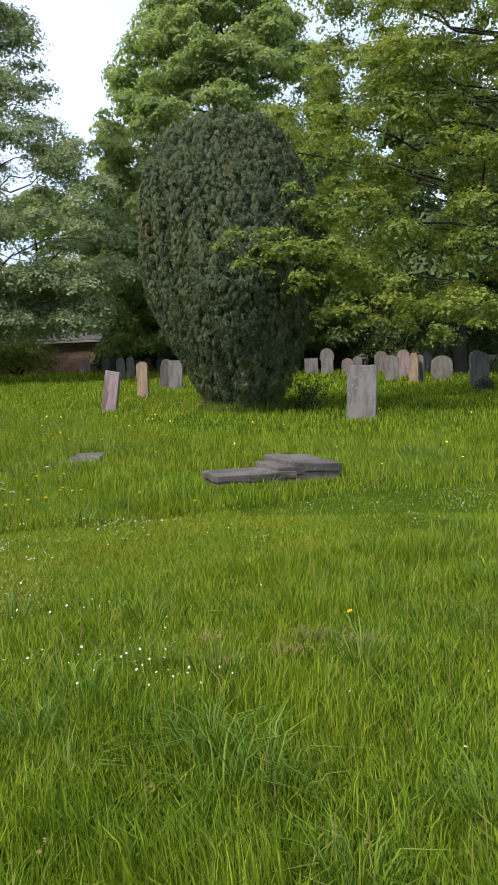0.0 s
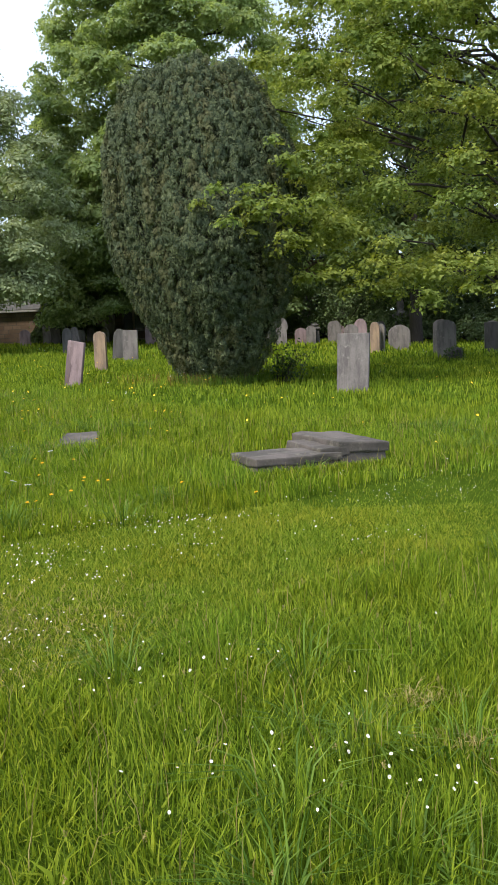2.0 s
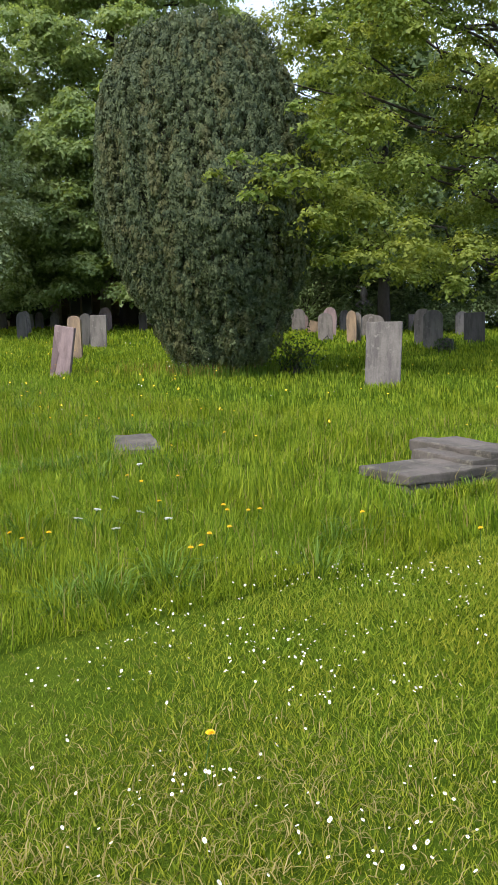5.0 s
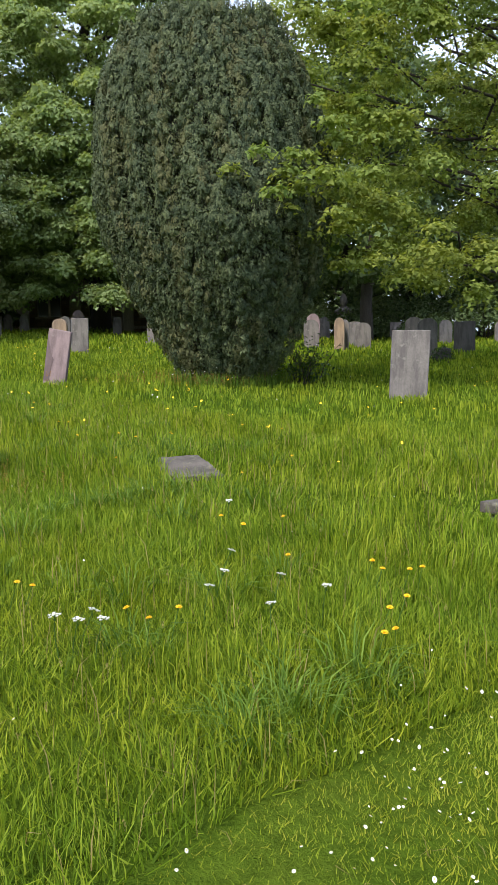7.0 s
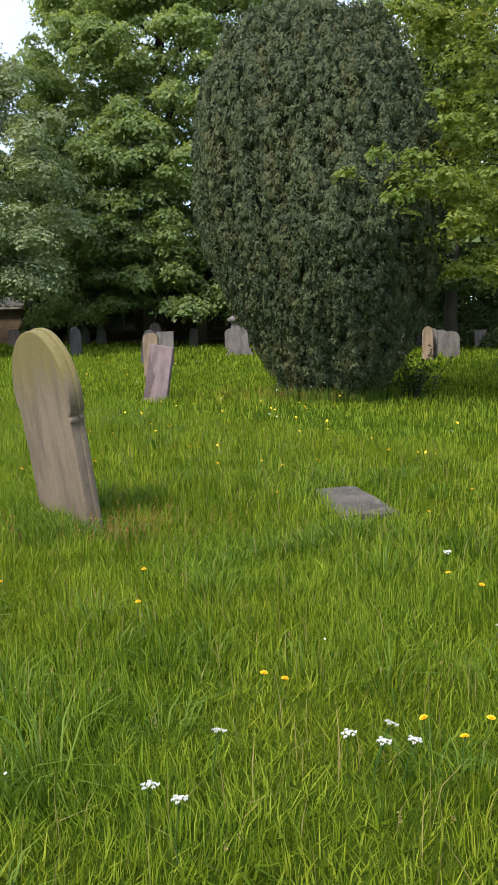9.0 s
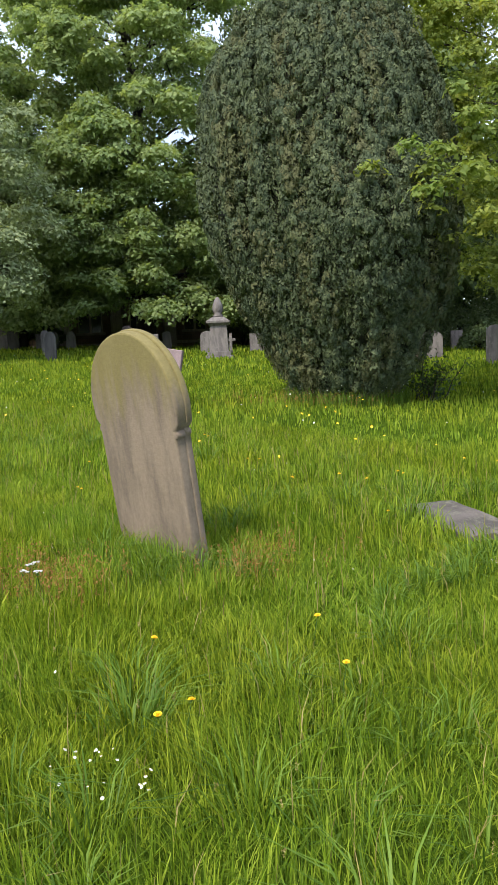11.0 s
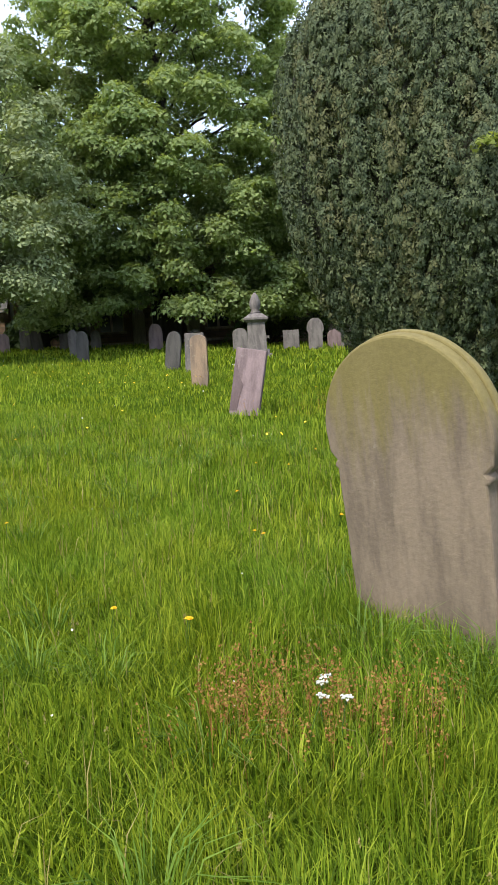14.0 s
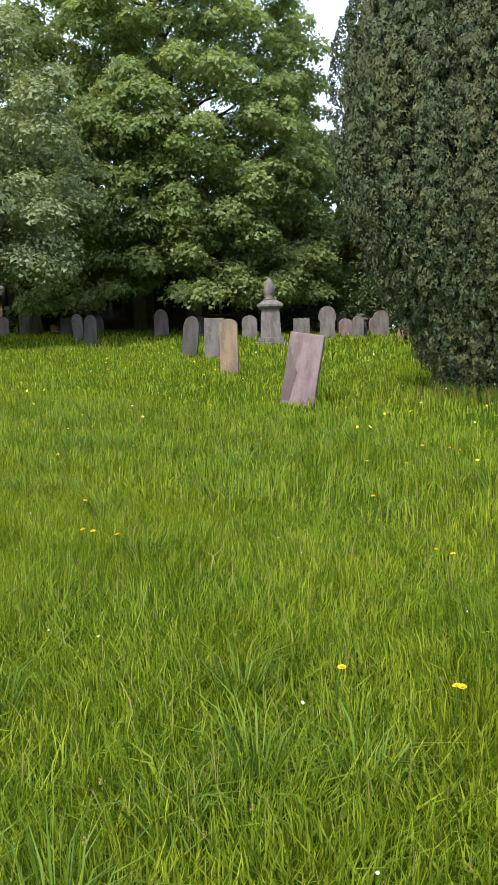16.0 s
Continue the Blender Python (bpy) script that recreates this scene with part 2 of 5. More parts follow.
def ground_z(x, y):
    """Height of the gently rising churchyard turf."""
    x, y = np.asarray(x, float), np.asarray(y, float)
    yy = np.clip(y, -30, 50)
    return -0.13 - 0.36 * np.tanh(x / 12) + 0.028 * yy + 0.00022 * np.where(yy > 0, yy * yy, 0)


def gz(x, y):
    return float(ground_z(x, y))


def array_mesh(name, verts, sizes, loops, material, smooth=False):
    """A mesh from arrays: vertices, corners of each face, and corner indices."""
    me = bpy.data.meshes.new(name)
    me.vertices.add(len(verts))
    me.vertices.foreach_set("co", np.ascontiguousarray(verts, dtype=np.float32).ravel())
    me.loops.add(len(loops))
    me.loops.foreach_set("vertex_index", np.ascontiguousarray(loops, dtype=np.int32))
    starts = np.concatenate(([0], np.cumsum(sizes)[:-1])).astype(np.int32)
    me.polygons.add(len(sizes))
    me.polygons.foreach_set("loop_start", starts)
    if smooth:
        me.polygons.foreach_set("use_smooth", np.ones(len(sizes), dtype=bool))
    me.update(calc_edges=True)
    me.materials.append(material)
    return me


def part(name, bm, material, parent=None, label="", smooth=False):
    """Links a bmesh as one mesh object, under a thing or a part."""
    me = bpy.data.meshes.new(name)
    if smooth:
        for f in bm.faces:
            f.smooth = True
    bm.to_mesh(me)
    bm.free()
    me.materials.append(material)
    ob = new(name, me)
    if parent is not None:
        ob.parent = parent
    return tagged(ob, label)


def link_mesh(name, me, parent=None, label=""):
    ob = new(name, me)
    if parent is not None:
        ob.parent = parent
    return tagged(ob, label)


def box(bm, x0, x1, y0, y1, z0, z1, bevel=0.0):
    m = Matrix.LocRotScale(((x0 + x1) / 2, (y0 + y1) / 2, (z0 + z1) / 2), None, (x1 - x0, y1 - y0, z1 - z0))
    made = bmesh.ops.create_cube(bm, size=1.0, matrix=m)
    if bevel:
        es = list({e for v in made["verts"] for e in v.link_edges})
        bmesh.ops.bevel(bm, geom=es, offset=bevel, segments=2, affect='EDGES', profile=0.6)


def limb_mesh(name, segs, material, sides=7):
    """Tapered round limbs: each seg is a list of (point, radius)."""
    V, S, L, o = [], [], [], 0
    for seg in segs:
        pts = [Vector(p) for p, r in seg]
        for k, (p, r) in enumerate(seg):
            d = (pts[min(k + 1, len(pts) - 1)] - pts[max(k - 1, 0)]).normalized()
            a = d.orthogonal().normalized()
            b = d.cross(a)
            for s in range(sides):
                w = 2 * math.pi * s / sides
                V.append(pts[k] + (a * math.cos(w) + b * math.sin(w)) * r)
        for k in range(len(seg) - 1):
            for s in range(sides):
                i, j = o + k * sides + s, o + k * sides + (s + 1) % sides
                L += [i, j, j + sides, i + sides]
                S.append(4)
        o += len(seg) * sides
    return array_mesh(name, np.array([tuple(v) for v in V]), S, L, material, True)


def bend(a, b, r0, r1, sag, n=6, wob=0.06):
    """A limb from a to b that tapers and bends."""
    a, b = Vector(a), Vector(b)
    ln = (b - a).length
    out = []
    for k in range(n + 1):
        t = k / n
        p = a.lerp(b, t) + Vector((rng.normal() * wob * ln * 0.5 * (0 < k < n), rng.normal() * wob * ln * 0.5 * (0 < k < n),
                                   sag * ln * 4 * t * (1 - t) + rng.normal() * wob * ln * 0.3 * (0 < k < n)))
        out.append((p, r0 + (r1 - r0) * t))
    return out


def unit(v):
    return v / np.maximum(np.linalg.norm(v, axis=1, keepdims=True), 1e-9)


def leaf_cloud(name, pts, normals, size, material, droop=0.25, aspect=0.62, jitter=0.5, simple=False):
    """One leaf, a folded four-cornered blade, at each point; normals tilt each leaf."""
    n = len(pts)
    nrm = unit(normals + rng.normal(size=(n, 3)) * jitter)
    t = unit(np.cross(nrm, rng.normal(size=(n, 3))))
    t[:, 2] -= droop
    t = unit(t)
    b = unit(np.cross(nrm, t))
    s = (size * (0.6 + 0.8 * rng.random(n)))[:, None]
    fold = nrm * s * (0.10 + 0.15 * rng.random((n, 1)))
    if simple:
        V = np.empty((n, 3, 3))
        V[:, 0] = pts - t * s * 0.4 + b * s * 0.42
        V[:, 1] = pts - t * s * 0.4 - b * s * 0.42
        V[:, 2] = pts + t * s * 0.55
        return array_mesh(name, V.reshape(-1, 3), np.full(n, 3), np.arange(3 * n), material)
    V = np.empty((n, 4, 3))
    V[:, 0] = pts - t * s * 0.5
    V[:, 1] = pts + b * s * aspect * 0.5 + fold
    V[:, 2] = pts + t * s * 0.5
    V[:, 3] = pts - b * s * aspect * 0.5 + fold
    idx = (np.arange(n)[:, None] * 4 + np.array([0, 1, 2, 0, 2, 3])).ravel()
    return array_mesh(name, V.reshape(-1, 3), np.full(2 * n, 3), idx, material)


def blades(name, x, y, h, w, lean, material, z=None, az=None):
    """Grass: one bent, tapering blade at each (x, y)."""
    n = len(x)
    z = ground_z(x, y) - 0.01 if z is None else z
    az = rng.random(n) * 2 * math.pi if az is None else az
    d = np.stack([np.cos(az), np.sin(az), np.zeros(n)], 1)
    side = np.stack([-d[:, 1], d[:, 0], np.zeros(n)], 1)
    tw = rng.normal(size=n) * 0.8
    side = side * np.cos(tw)[:, None] + d * np.sin(tw)[:, None]
    up = np.array([0, 0, 1.0])
    p = np.stack([x, y, z], 1)
    h, w, lean = h[:, None], w[:, None], lean[:, None]
    V = np.empty((n, 5, 3))
    mid = p + up * h * 0.55 + d * h * lean * 0.28
    tip = p + up * h * (1 - 0.35 * np.minimum(lean, 1.4)) + d * h * lean
    V[:, 0], V[:, 1] = p - side * w * 0.45, p + side * w * 0.45
    V[:, 2], V[:, 3] = mid - side * w * 0.5, mid + side * w * 0.5
    V[:, 4] = tip
    idx = (np.arange(n)[:, None] * 5 + np.array([0, 1, 3, 2, 2, 3, 4])).ravel()
    return array_mesh(name, V.reshape(-1, 3), np.tile([4, 3], n), idx, material)


def sward(name, x, y, h, w, material):
    """Short, dense bottom growth: one upright pointed leaf at each place."""
    n = len(x)
    az = rng.random(n) * 2 * math.pi
    c = np.stack([x, y, ground_z(x, y) - 0.005], 1)
    sd = np.stack([np.cos(az), np.sin(az), np.zeros(n)], 1) * w[:, None] * 0.5
    lean = rng.normal(size=(n, 2)) * 0.6
    V = np.empty((n, 3, 3))
    V[:, 0], V[:, 1] = c - sd, c + sd
    V[:, 2] = c + np.stack([lean[:, 0] * h, lean[:, 1] * h, h], 1)
    return array_mesh(name, V.reshape(-1, 3), np.full(n, 3), np.arange(3 * n), material)


# ---- ground ----
gx = np.unique(np.concatenate([np.linspace(-600, -40, 12), np.linspace(-40, 40, 161), np.linspace(40, 600, 12)]))
gy = np.unique(np.concatenate([np.linspace(-600, -10, 12), np.linspace(-10, 60, 141), np.linspace(60, 700, 14)]))
GX, GY = np.meshgrid(gx, gy)
near = np.exp(-((GX / 45) ** 2 + ((GY - 20) / 45) ** 2) * 0.5)
GZ = ground_z(GX, GY) + near * (lattice(GX, GY, 1.6, 3) - 0.5) * 0.06
nx, ny = len(gx), len(gy)
ii = (np.arange(ny - 1)[:, None] * nx + np.arange(nx - 1)).ravel()
ground = link_mesh("ground", array_mesh("ground", np.stack([GX.ravel(), GY.ravel(), GZ.ravel()], 1), np.full(len(ii), 4),
                                        np.stack([ii, ii + 1, ii + nx + 1, ii + nx], 1).ravel(), M_TURF, True))
tagged(ground, "rough green churchyard turf rising gently towards the church", "ground", kind="structure")

# ---- memorial stones ----


def lathe(bm, prof, cx=0, cy=0, sides=16):
    rings = [[bm.verts.new((cx + r * math.cos(2 * math.pi * s / sides), cy + r * math.sin(2 * math.pi * s / sides), z)) for s in range(sides)] for r, z in prof]
    for a, b in zip(rings, rings[1:]):
        for s in range(sides):
            bm.faces.new((a[s], a[(s + 1) % sides], b[(s + 1) % sides], b[s]))
    bm.faces.new(list(reversed(rings[0])))
    bm.faces.new(rings[-1])


def outline(shape, w, h):
    """Front outline of a headstone, base at z = 0, from lower right anticlockwise."""
    r = w / 2
    if shape == "rect":
        return [(r, 0), (r, h), (-r, h * 0.99), (-r, 0)]
    if shape == "round":
        k = 12
        rise = r * 0.8
        return [(r, 0), (r, h - rise)] + [(r * math.cos(math.pi * i / k), h - rise + rise * math.sin(math.pi * i / k)) for i in range(1, k)] + [(-r, h - rise), (-r, 0)]
    if shape == "gothic":
        k, rise = 6, w * 0.78
        arc = [(r - r * (i / k) ** 1.7, h - rise + rise * math.sin(math.pi / 2 * (i / k) ** 0.85)) for i in range(1, k)]
        return [(r, 0), (r, h - rise)] + arc + [(0, h)] + [(-a, b) for a, b in reversed(arc)] + [(-r, h - rise), (-r, 0)]
    if shape == "shoulder":
        k, rise, q = 7, w * 0.62, r * 0.84
        arc = [(r - r * (i / k) ** 1.8, h - rise + rise * math.sin(math.pi / 2 * (i / k) ** 0.9)) for i in range(1, k)]
        return [(q, 0), (q, h - rise - 0.16), (r, h - rise - 0.10), (r, h - rise)] + arc + [(0, h)] + [(-a, b) for a, b in reversed(arc)] + \
            [(-r, h - rise), (-r, h - rise - 0.10), (-q, h - rise - 0.16), (-q, 0)]
    # "moulded": a broad round head on a slightly narrower body, with small shoulder scrolls
    k, q = 40, r * 0.90
    zc = h - r * 0.98
    arc = [(r * math.cos(a), zc + r * 0.98 * math.sin(a)) for a in [math.pi * i / k for i in range(1, k)]]
    side = [(q * 0.97, 0), (q, zc - 0.26), (q * 1.0, zc - 0.20), (q * 1.04, zc - 0.185), (q * 1.04, zc - 0.165), (q * 1.0, zc - 0.15), (r * 0.985, zc - 0.11), (r, zc)]
    return side + arc + [(-a, b) for a, b in reversed(side)]


def slab_bm(pts, depth, bevel=0.012, inset=0.0, rough=0.0016, seed=0):
    """A stone slab cut to an outline, its arrises softened and worn."""
    bm = bmesh.new()
    f = bm.faces.new([bm.verts.new((a, -depth / 2, b)) for a, b in pts])
    made = bmesh.ops.extrude_face_region(bm, geom=[f])
    bmesh.ops.translate(bm, verts=[v for v in made["geom"] if isinstance(v, bmesh.types.BMVert)], vec=(0, depth, 0))
    bmesh.ops.recalc_face_normals(bm, faces=bm.faces)
    if bevel:
        es = [e for e in bm.edges if e.calc_face_angle(0) > 0.9]
        bmesh.ops.bevel(bm, geom=es, offset=bevel, segments=2, affect='EDGES', profile=0.5)
    ln = [e for e in bm.edges if e.calc_length() > 0.2]
    bmesh.ops.subdivide_edges(bm, edges=ln, cuts=3)
    bm.normal_update()
    for f in bm.faces:
        f.smooth = abs(f.normal.y) < 0.6
    for v in bm.verts:
        w_ = noise.noise_vector(v.co * 5 + Vector((seed * 3.1, 0, 0))) * 0.005
        v.co += Vector((w_.x, 0, w_.z))
    return bm


def headstone(shape, x, y, w, h, depth, material, face=0.0, lean=0.0, side_lean=0.0, label="", sunk=0.12, smooth=False):
    """An upright memorial; face: degrees its front turns from -y; lean: forward; side_lean: to the right."""
    root = new("headstone")
    root.matrix_world = pose(x, y, gz(x, y) - sunk) @ pose(0, 0, 0, 0, 0, face) @ pose(0, 0, 0, lean, side_lean, 0)
    part("slab", slab_bm(outline(shape, w, h + sunk), depth, 0.012, seed=x), material, root)
    tagged(root, label, "headstone", "churchyard headstones")
    return root


# the near moulded stone
near_stone = headstone("moulded", -4.655, 11.37, 0.94, 1.475, 0.105, M_ST_BUFF, -60, 8.0, 0.5,
                       "tall buff sandstone headstone with round head, leaning, green with algae")
bm = slab_bm([(a * 1.022, b if b < 0.5 else b + 0.010) for a, b in outline("moulded", 0.94, 1.595)], 0.045, 0.010, seed=2)
bmesh.ops.translate(bm, verts=bm.verts, vec=(0, 0.036, 0))
part("edge_moulding", bm, M_ST_BUFF, near_stone)
bm = bmesh.new()
lathe(bm, [(0.016, -0.051), (0.022, -0.047), (0.022, 0.047), (0.016, 0.051)], 0, 0, 14)
bmesh.ops.rotate(bm, verts=bm.verts, cent=(0, 0, 0), matrix=Matrix.Rotation(radians(90), 3, 'X'))
bmesh.ops.translate(bm, verts=bm.verts, vec=(0.412, 0, 1.595 - 0.4606 - 0.180))
part("shoulder_scroll", bm, M_ST_BUFF, near_stone, smooth=True)
# the plain upright slab beside the yew
headstone("rect", 2.37, 17.45, 0.66, 1.22, 0.085, M_ST_GREY, -24, -1.0, 2.5, "plain rectangular grey stone slab standing in grass")
# the leaning pink slab, with a dark damp patch down one side
pink = headstone("rect", -3.73, 20.72, 0.55, 1.08, 0.07, M_ST_PINK, -40, -2, 10.5, "thin pinkish slate slab leaning sideways beside the yew")
bm = bmesh.new()
patch = [(-0.262, 0.14), (-0.13, 0.16), (-0.10, 0.42), (-0.06, 0.60), (-0.15, 0.72), (-0.22, 0.92), (-0.262, 1.02)]
bm.faces.new([bm.verts.new((a, -0.0395, b)) for a, b in patch])
made = bmesh.ops.extrude_face_region(bm, geom=bm.faces[:])
bmesh.ops.translate(bm, verts=[v for v in made["geom"] if isinstance(v, bmesh.types.BMVert)], vec=(0, -0.003, 0))
bmesh.ops.recalc_face_normals(bm, faces=bm.faces)
part("flaked_layer", bm, M_ST_SOIL, pink, "dark flaked layer of the slate")

STONES = [
    ("round", -3.60, 26.4, 0.40, 1.20, M_ST_WARM, -20, 0, 0.5, "narrow round-topped warm sandstone headstone with worn ribs"),
    ("gothic", -3.58, 32.6, 0.48, 1.18, M_ST_DARK, -25, 0, 7, "dark pointed headstone leaning in the grass"),
    ("rect", -3.02, 31.5, 0.56, 1.14, M_ST_GREY, -10, 0, 2, "purple-grey flat-topped slate headstone in grass"),
    ("gothic", -6.24, 38.0, 0.44, 1.15, M_ST_DARK, -15, 0, 1, "dark slim pointed headstone in grass"),
    ("gothic", -6.55, 43.5, 0.42, 1.12, M_ST_GREY, -15, 0, -4, "slim grey pointed headstone behind another"),
    ("gothic", -5.55, 48.5, 0.50, 0.95, M_ST_GREY, -5, 0, 0, "small grey pointed headstone in grass"),
    ("rect", -7.01, 48.8, 0.62, 0.85, M_ST_GREY, -5, 0, 0, "low pale rectangular headstone in grass"),
    ("gothic", -6.45, 49.2, 0.46, 0.95, M_ST_GREY, 0, 0, 2, "small grey pointed headstone in grass"),
    ("rect", -9.02, 49.6, 0.50, 1.35, M_ST_GREY, 0, 0, 0, "tall grey slab near the church wall"),
    ("rect", -8.40, 49.4, 0.55, 1.00, M_ST_DARK, 0, 0, -6, "dark slab tilting near the church wall"),
    ("round", -9.90, 47.5, 0.60, 0.95, M_ST_PINK, 0, 0, 0, "low reddish round-topped headstone"),
    ("gothic", -2.80, 46.2, 0.66, 1.25, M_ST_PINK, -10, 0, 0, "broad pinkish pointed headstone under the lime tree"),
    ("round", -0.85, 46.5, 0.45, 0.95, M_ST_DARK, 0, 0, 0, "small dark round headstone in grass"),
    ("round", 0.70, 43.3, 0.66, 1.02, M_ST_GREY, -10, 0, 0, "grey round-topped headstone in grass"),
    ("rect", 3.22, 43.9, 0.74, 0.88, M_ST_GREY, -5, 0, 0, "grey square headstone in grass"),
    ("shoulder", 3.95, 42.4, 0.76, 1.42, M_ST_GREY, -10, 0, 0, "tall grey headstone with pointed head and shoulders"),
    ("round", 5.13, 43.4, 0.62, 0.86, M_ST_PINK, 0, 0, 0, "low pinkish round-topped headstone in grass"),
    ("round", 5.65, 43.2, 0.50, 0.97, M_ST_GREY, 0, 0, 0, "slim grey round-topped headstone in grass"),
    ("round", 7.02, 43.9, 0.70, 1.20, M_ST_GREY, -5, 0, 0, "broad grey round-topped headstone in grass"),
    ("rect", 7.35, 42.3, 0.55, 0.62, M_ST_WARM, 0, 0, 14, "short tilted pale headstone"),
    ("round", 8.27, 29.2, 0.66, 1.33, M_ST_GREY, -18, 0, 0, "round-topped grey headstone in the shade"),
    ("round", 8.78, 31.4, 0.60, 1.34, M_ST_GREY, -18, 0, 0, "second round-topped grey headstone close behind"),
    ("rect", 11.25, 32.3, 0.80, 1.17, M_ST_DARK, -12, 0, 0, "dark square-topped headstone under the trees"),
    ("round", 16.5, 38.7, 0.66, 1.00, M_ST_GREY, 0, 0, 0, "grey round headstone by the hedge"),
    ("round", 6.13, 35.3, 0.60, 1.15, M_ST_GREY, -15, 0, 0, "grey round headstone beyond the yew"),
    ("gothic", 6.80, 33.8, 0.40, 1.26, M_ST_WARM, -35, 0, 0, "narrow fluted pale headstone"),
    ("gothic", 7.05, 34.1, 0.40, 1.18, M_ST_GREY, -35, 0, 3, "narrow grey pointed headstone leaning beside another"),
    ("round", 8.20, 35.0, 0.66, 1.05, M_ST_GREY, -10, 0, 0, "low grey round headstone in grass"),
    ("round", 13.6, 38.6, 0.62, 1.08, M_ST_GREY, 0, 0, 0, "grey round headstone by the hedge"),
    ("round", 6.70, 48.5, 0.50, 1.05, M_ST_PINK, 0, 0, 0, "small pinkish round headstone in grass"),
    ("round", 7.60, 45.8, 0.85, 0.92, M_ST_PINK, 0, 0, 0, "wide low pinkish headstone"),
    ("gothic", 7.25, 38.9, 0.66, 1.34, M_ST_PINK, -22, 0, 4, "pinkish pointed headstone leaning"),
    ("gothic", 9.66, 44.4, 0.55, 1.11, M_ST_GREY, 0, 0, 0, "grey pointed headstone in grass"),
    ("round", 8.95, 38.0, 1.00, 1.03, M_ST_GREY, -8, 0, 0, "wide grey round-topped headstone in grass"),
    ("round", 10.6, 41.0, 0.60, 1.00, M_ST_GREY, 0, 0, 0, "grey round headstone near the shrubs"),
    ("rect", 12.6, 42.0, 0.60, 0.90, M_ST_GREY, 0, 0, 0, "grey square headstone by the shrubs"),
]
for sh, x, y, w, h, mt, fc, ln_, sd, lab in STONES:
    headstone(sh, x, y, w, h, 0.11, mt, fc, ln_, sd, lab)


def frustum(bm, w0, w1, z0, z1, bevel=0.0):
    lo = [bm.verts.new((a * w0 / 2, b * w0 / 2, z0)) for a, b in ((-1, -1), (1, -1), (1, 1), (-1, 1))]
    hi = [bm.verts.new((a * w1 / 2, b * w1 / 2, z1)) for a, b in ((-1, -1), (1, -1), (1, 1), (-1, 1))]
    bm.faces.new(list(reversed(lo)))
    bm.faces.new(hi)
    for s in range(4):
        bm.faces.new((lo[s], lo[(s + 1) % 4], hi[(s + 1) % 4], hi[s]))


def pedestal(x, y, scale, material, label, finial):
    root = new("pedestal_monument")
    root.matrix_world = pose(x, y, gz(x, y) - 0.1, 0, 0, -12) @ Matrix.Scale(scale, 4)
    bm = bmesh.new()
    box(bm, -0.60, 0.60, -0.60, 0.60, 0, 0.22, 0.02)
    box(bm, -0.50, 0.50, -0.50, 0.50, 0.22, 0.40, 0.02)
    part("steps", bm, material, root)
    bm = bmesh.new()
    frustum(bm, 0.80, 0.70, 0.40, 1.50)
    part("die", bm, material, root)
    bm = bmesh.new()
    frustum(bm, 0.74, 1.00, 1.50, 1.60)
    box(bm, -0.50, 0.50, -0.50, 0.50, 1.60, 1.70, 0.02)
    frustum(bm, 0.94, 0.50, 1.70, 1.86)
    part("cornice", bm, material, root)
    bm = bmesh.new()
    lathe(bm, finial)
    part("finial", bm, material, root, smooth=True)
    tagged(root, label, "monument", "churchyard monuments")
    return root


DRAPED = [(0.20, 1.86), (0.22, 1.92), (0.15, 1.98), (0.20, 2.08), (0.235, 2.22), (0.21, 2.38), (0.16, 2.50), (0.12, 2.60), (0.04, 2.70)]
pedestal(0.45, 38.6, 0.95, M_ST_GREY, "tall grey pedestal monument topped with a draped urn", DRAPED)
pedestal(5.95, 43.6, 0.55, M_ST_DARK, "small dark pedestal monument with domed cap", [(0.3, 1.86), (0.42, 1.95), (0.30, 2.05), (0.1, 2.14)])
pedestal(11.0, 45.2, 0.9, M_ST_GREY, "pale pedestal monument with urn among the shrubs", DRAPED)

# broken stone stump with ivy, beside the round stones
stump = new("stone_stump")
stump.matrix_world = pose(7.9, 27.3, gz(7.9, 27.3) - 0.05)
bm = bmesh.new()
bmesh.ops.create_icosphere(bm, subdivisions=3, radius=0.27)
for v in bm.verts:
    v.co = Vector((v.co.x, v.co.y * 0.8, v.co.z * 0.95 + 0.22)) + noise.noise_vector(v.co * 4) * 0.10
part("block", bm, M_ST_DARK, stump, smooth=True)
P = unit(rng.normal(size=(420, 3))) * np.array([0.30, 0.26, 0.26]) * (0.85 + 0.5 * rng.random((420, 1))) + np.array([0, 0, 0.22])
P[:, 2] = np.maximum(P[:, 2], 0.04)
link_mesh("ivy_leaves", leaf_cloud("ivy_leaves", P, P - np.array([0, 0, 0.15]), np.full(420, 0.075), M_IVY), stump, "brownish green ivy leaves")
tagged(stump, "low broken stone stump overgrown with ivy in grass", "stump")

# small cross between the far stones
cross = new("stone_cross")
cross.matrix_world = pose(1.75, 43.0, gz(1.75, 43.0) - 0.05)
bm = bmesh.new()
box(bm, -0.06, 0.06, -0.05, 0.05, 0, 0.95, 0.012)
box(bm, -0.22, 0.22, -0.045, 0.045, 0.60, 0.72, 0.012)
part("shaft", bm, M_ST_GREY, cross)
tagged(cross, "small pale stone cross among the graves", "cross")

# ---- low broken chest tomb ----
tomb = new("chest_tomb")
TX, TY = -0.37, 8.92
TURN = 20.0
tomb.matrix_world = pose(TX, TY, gz(TX, TY) - 0.03, 0, 0, TURN)


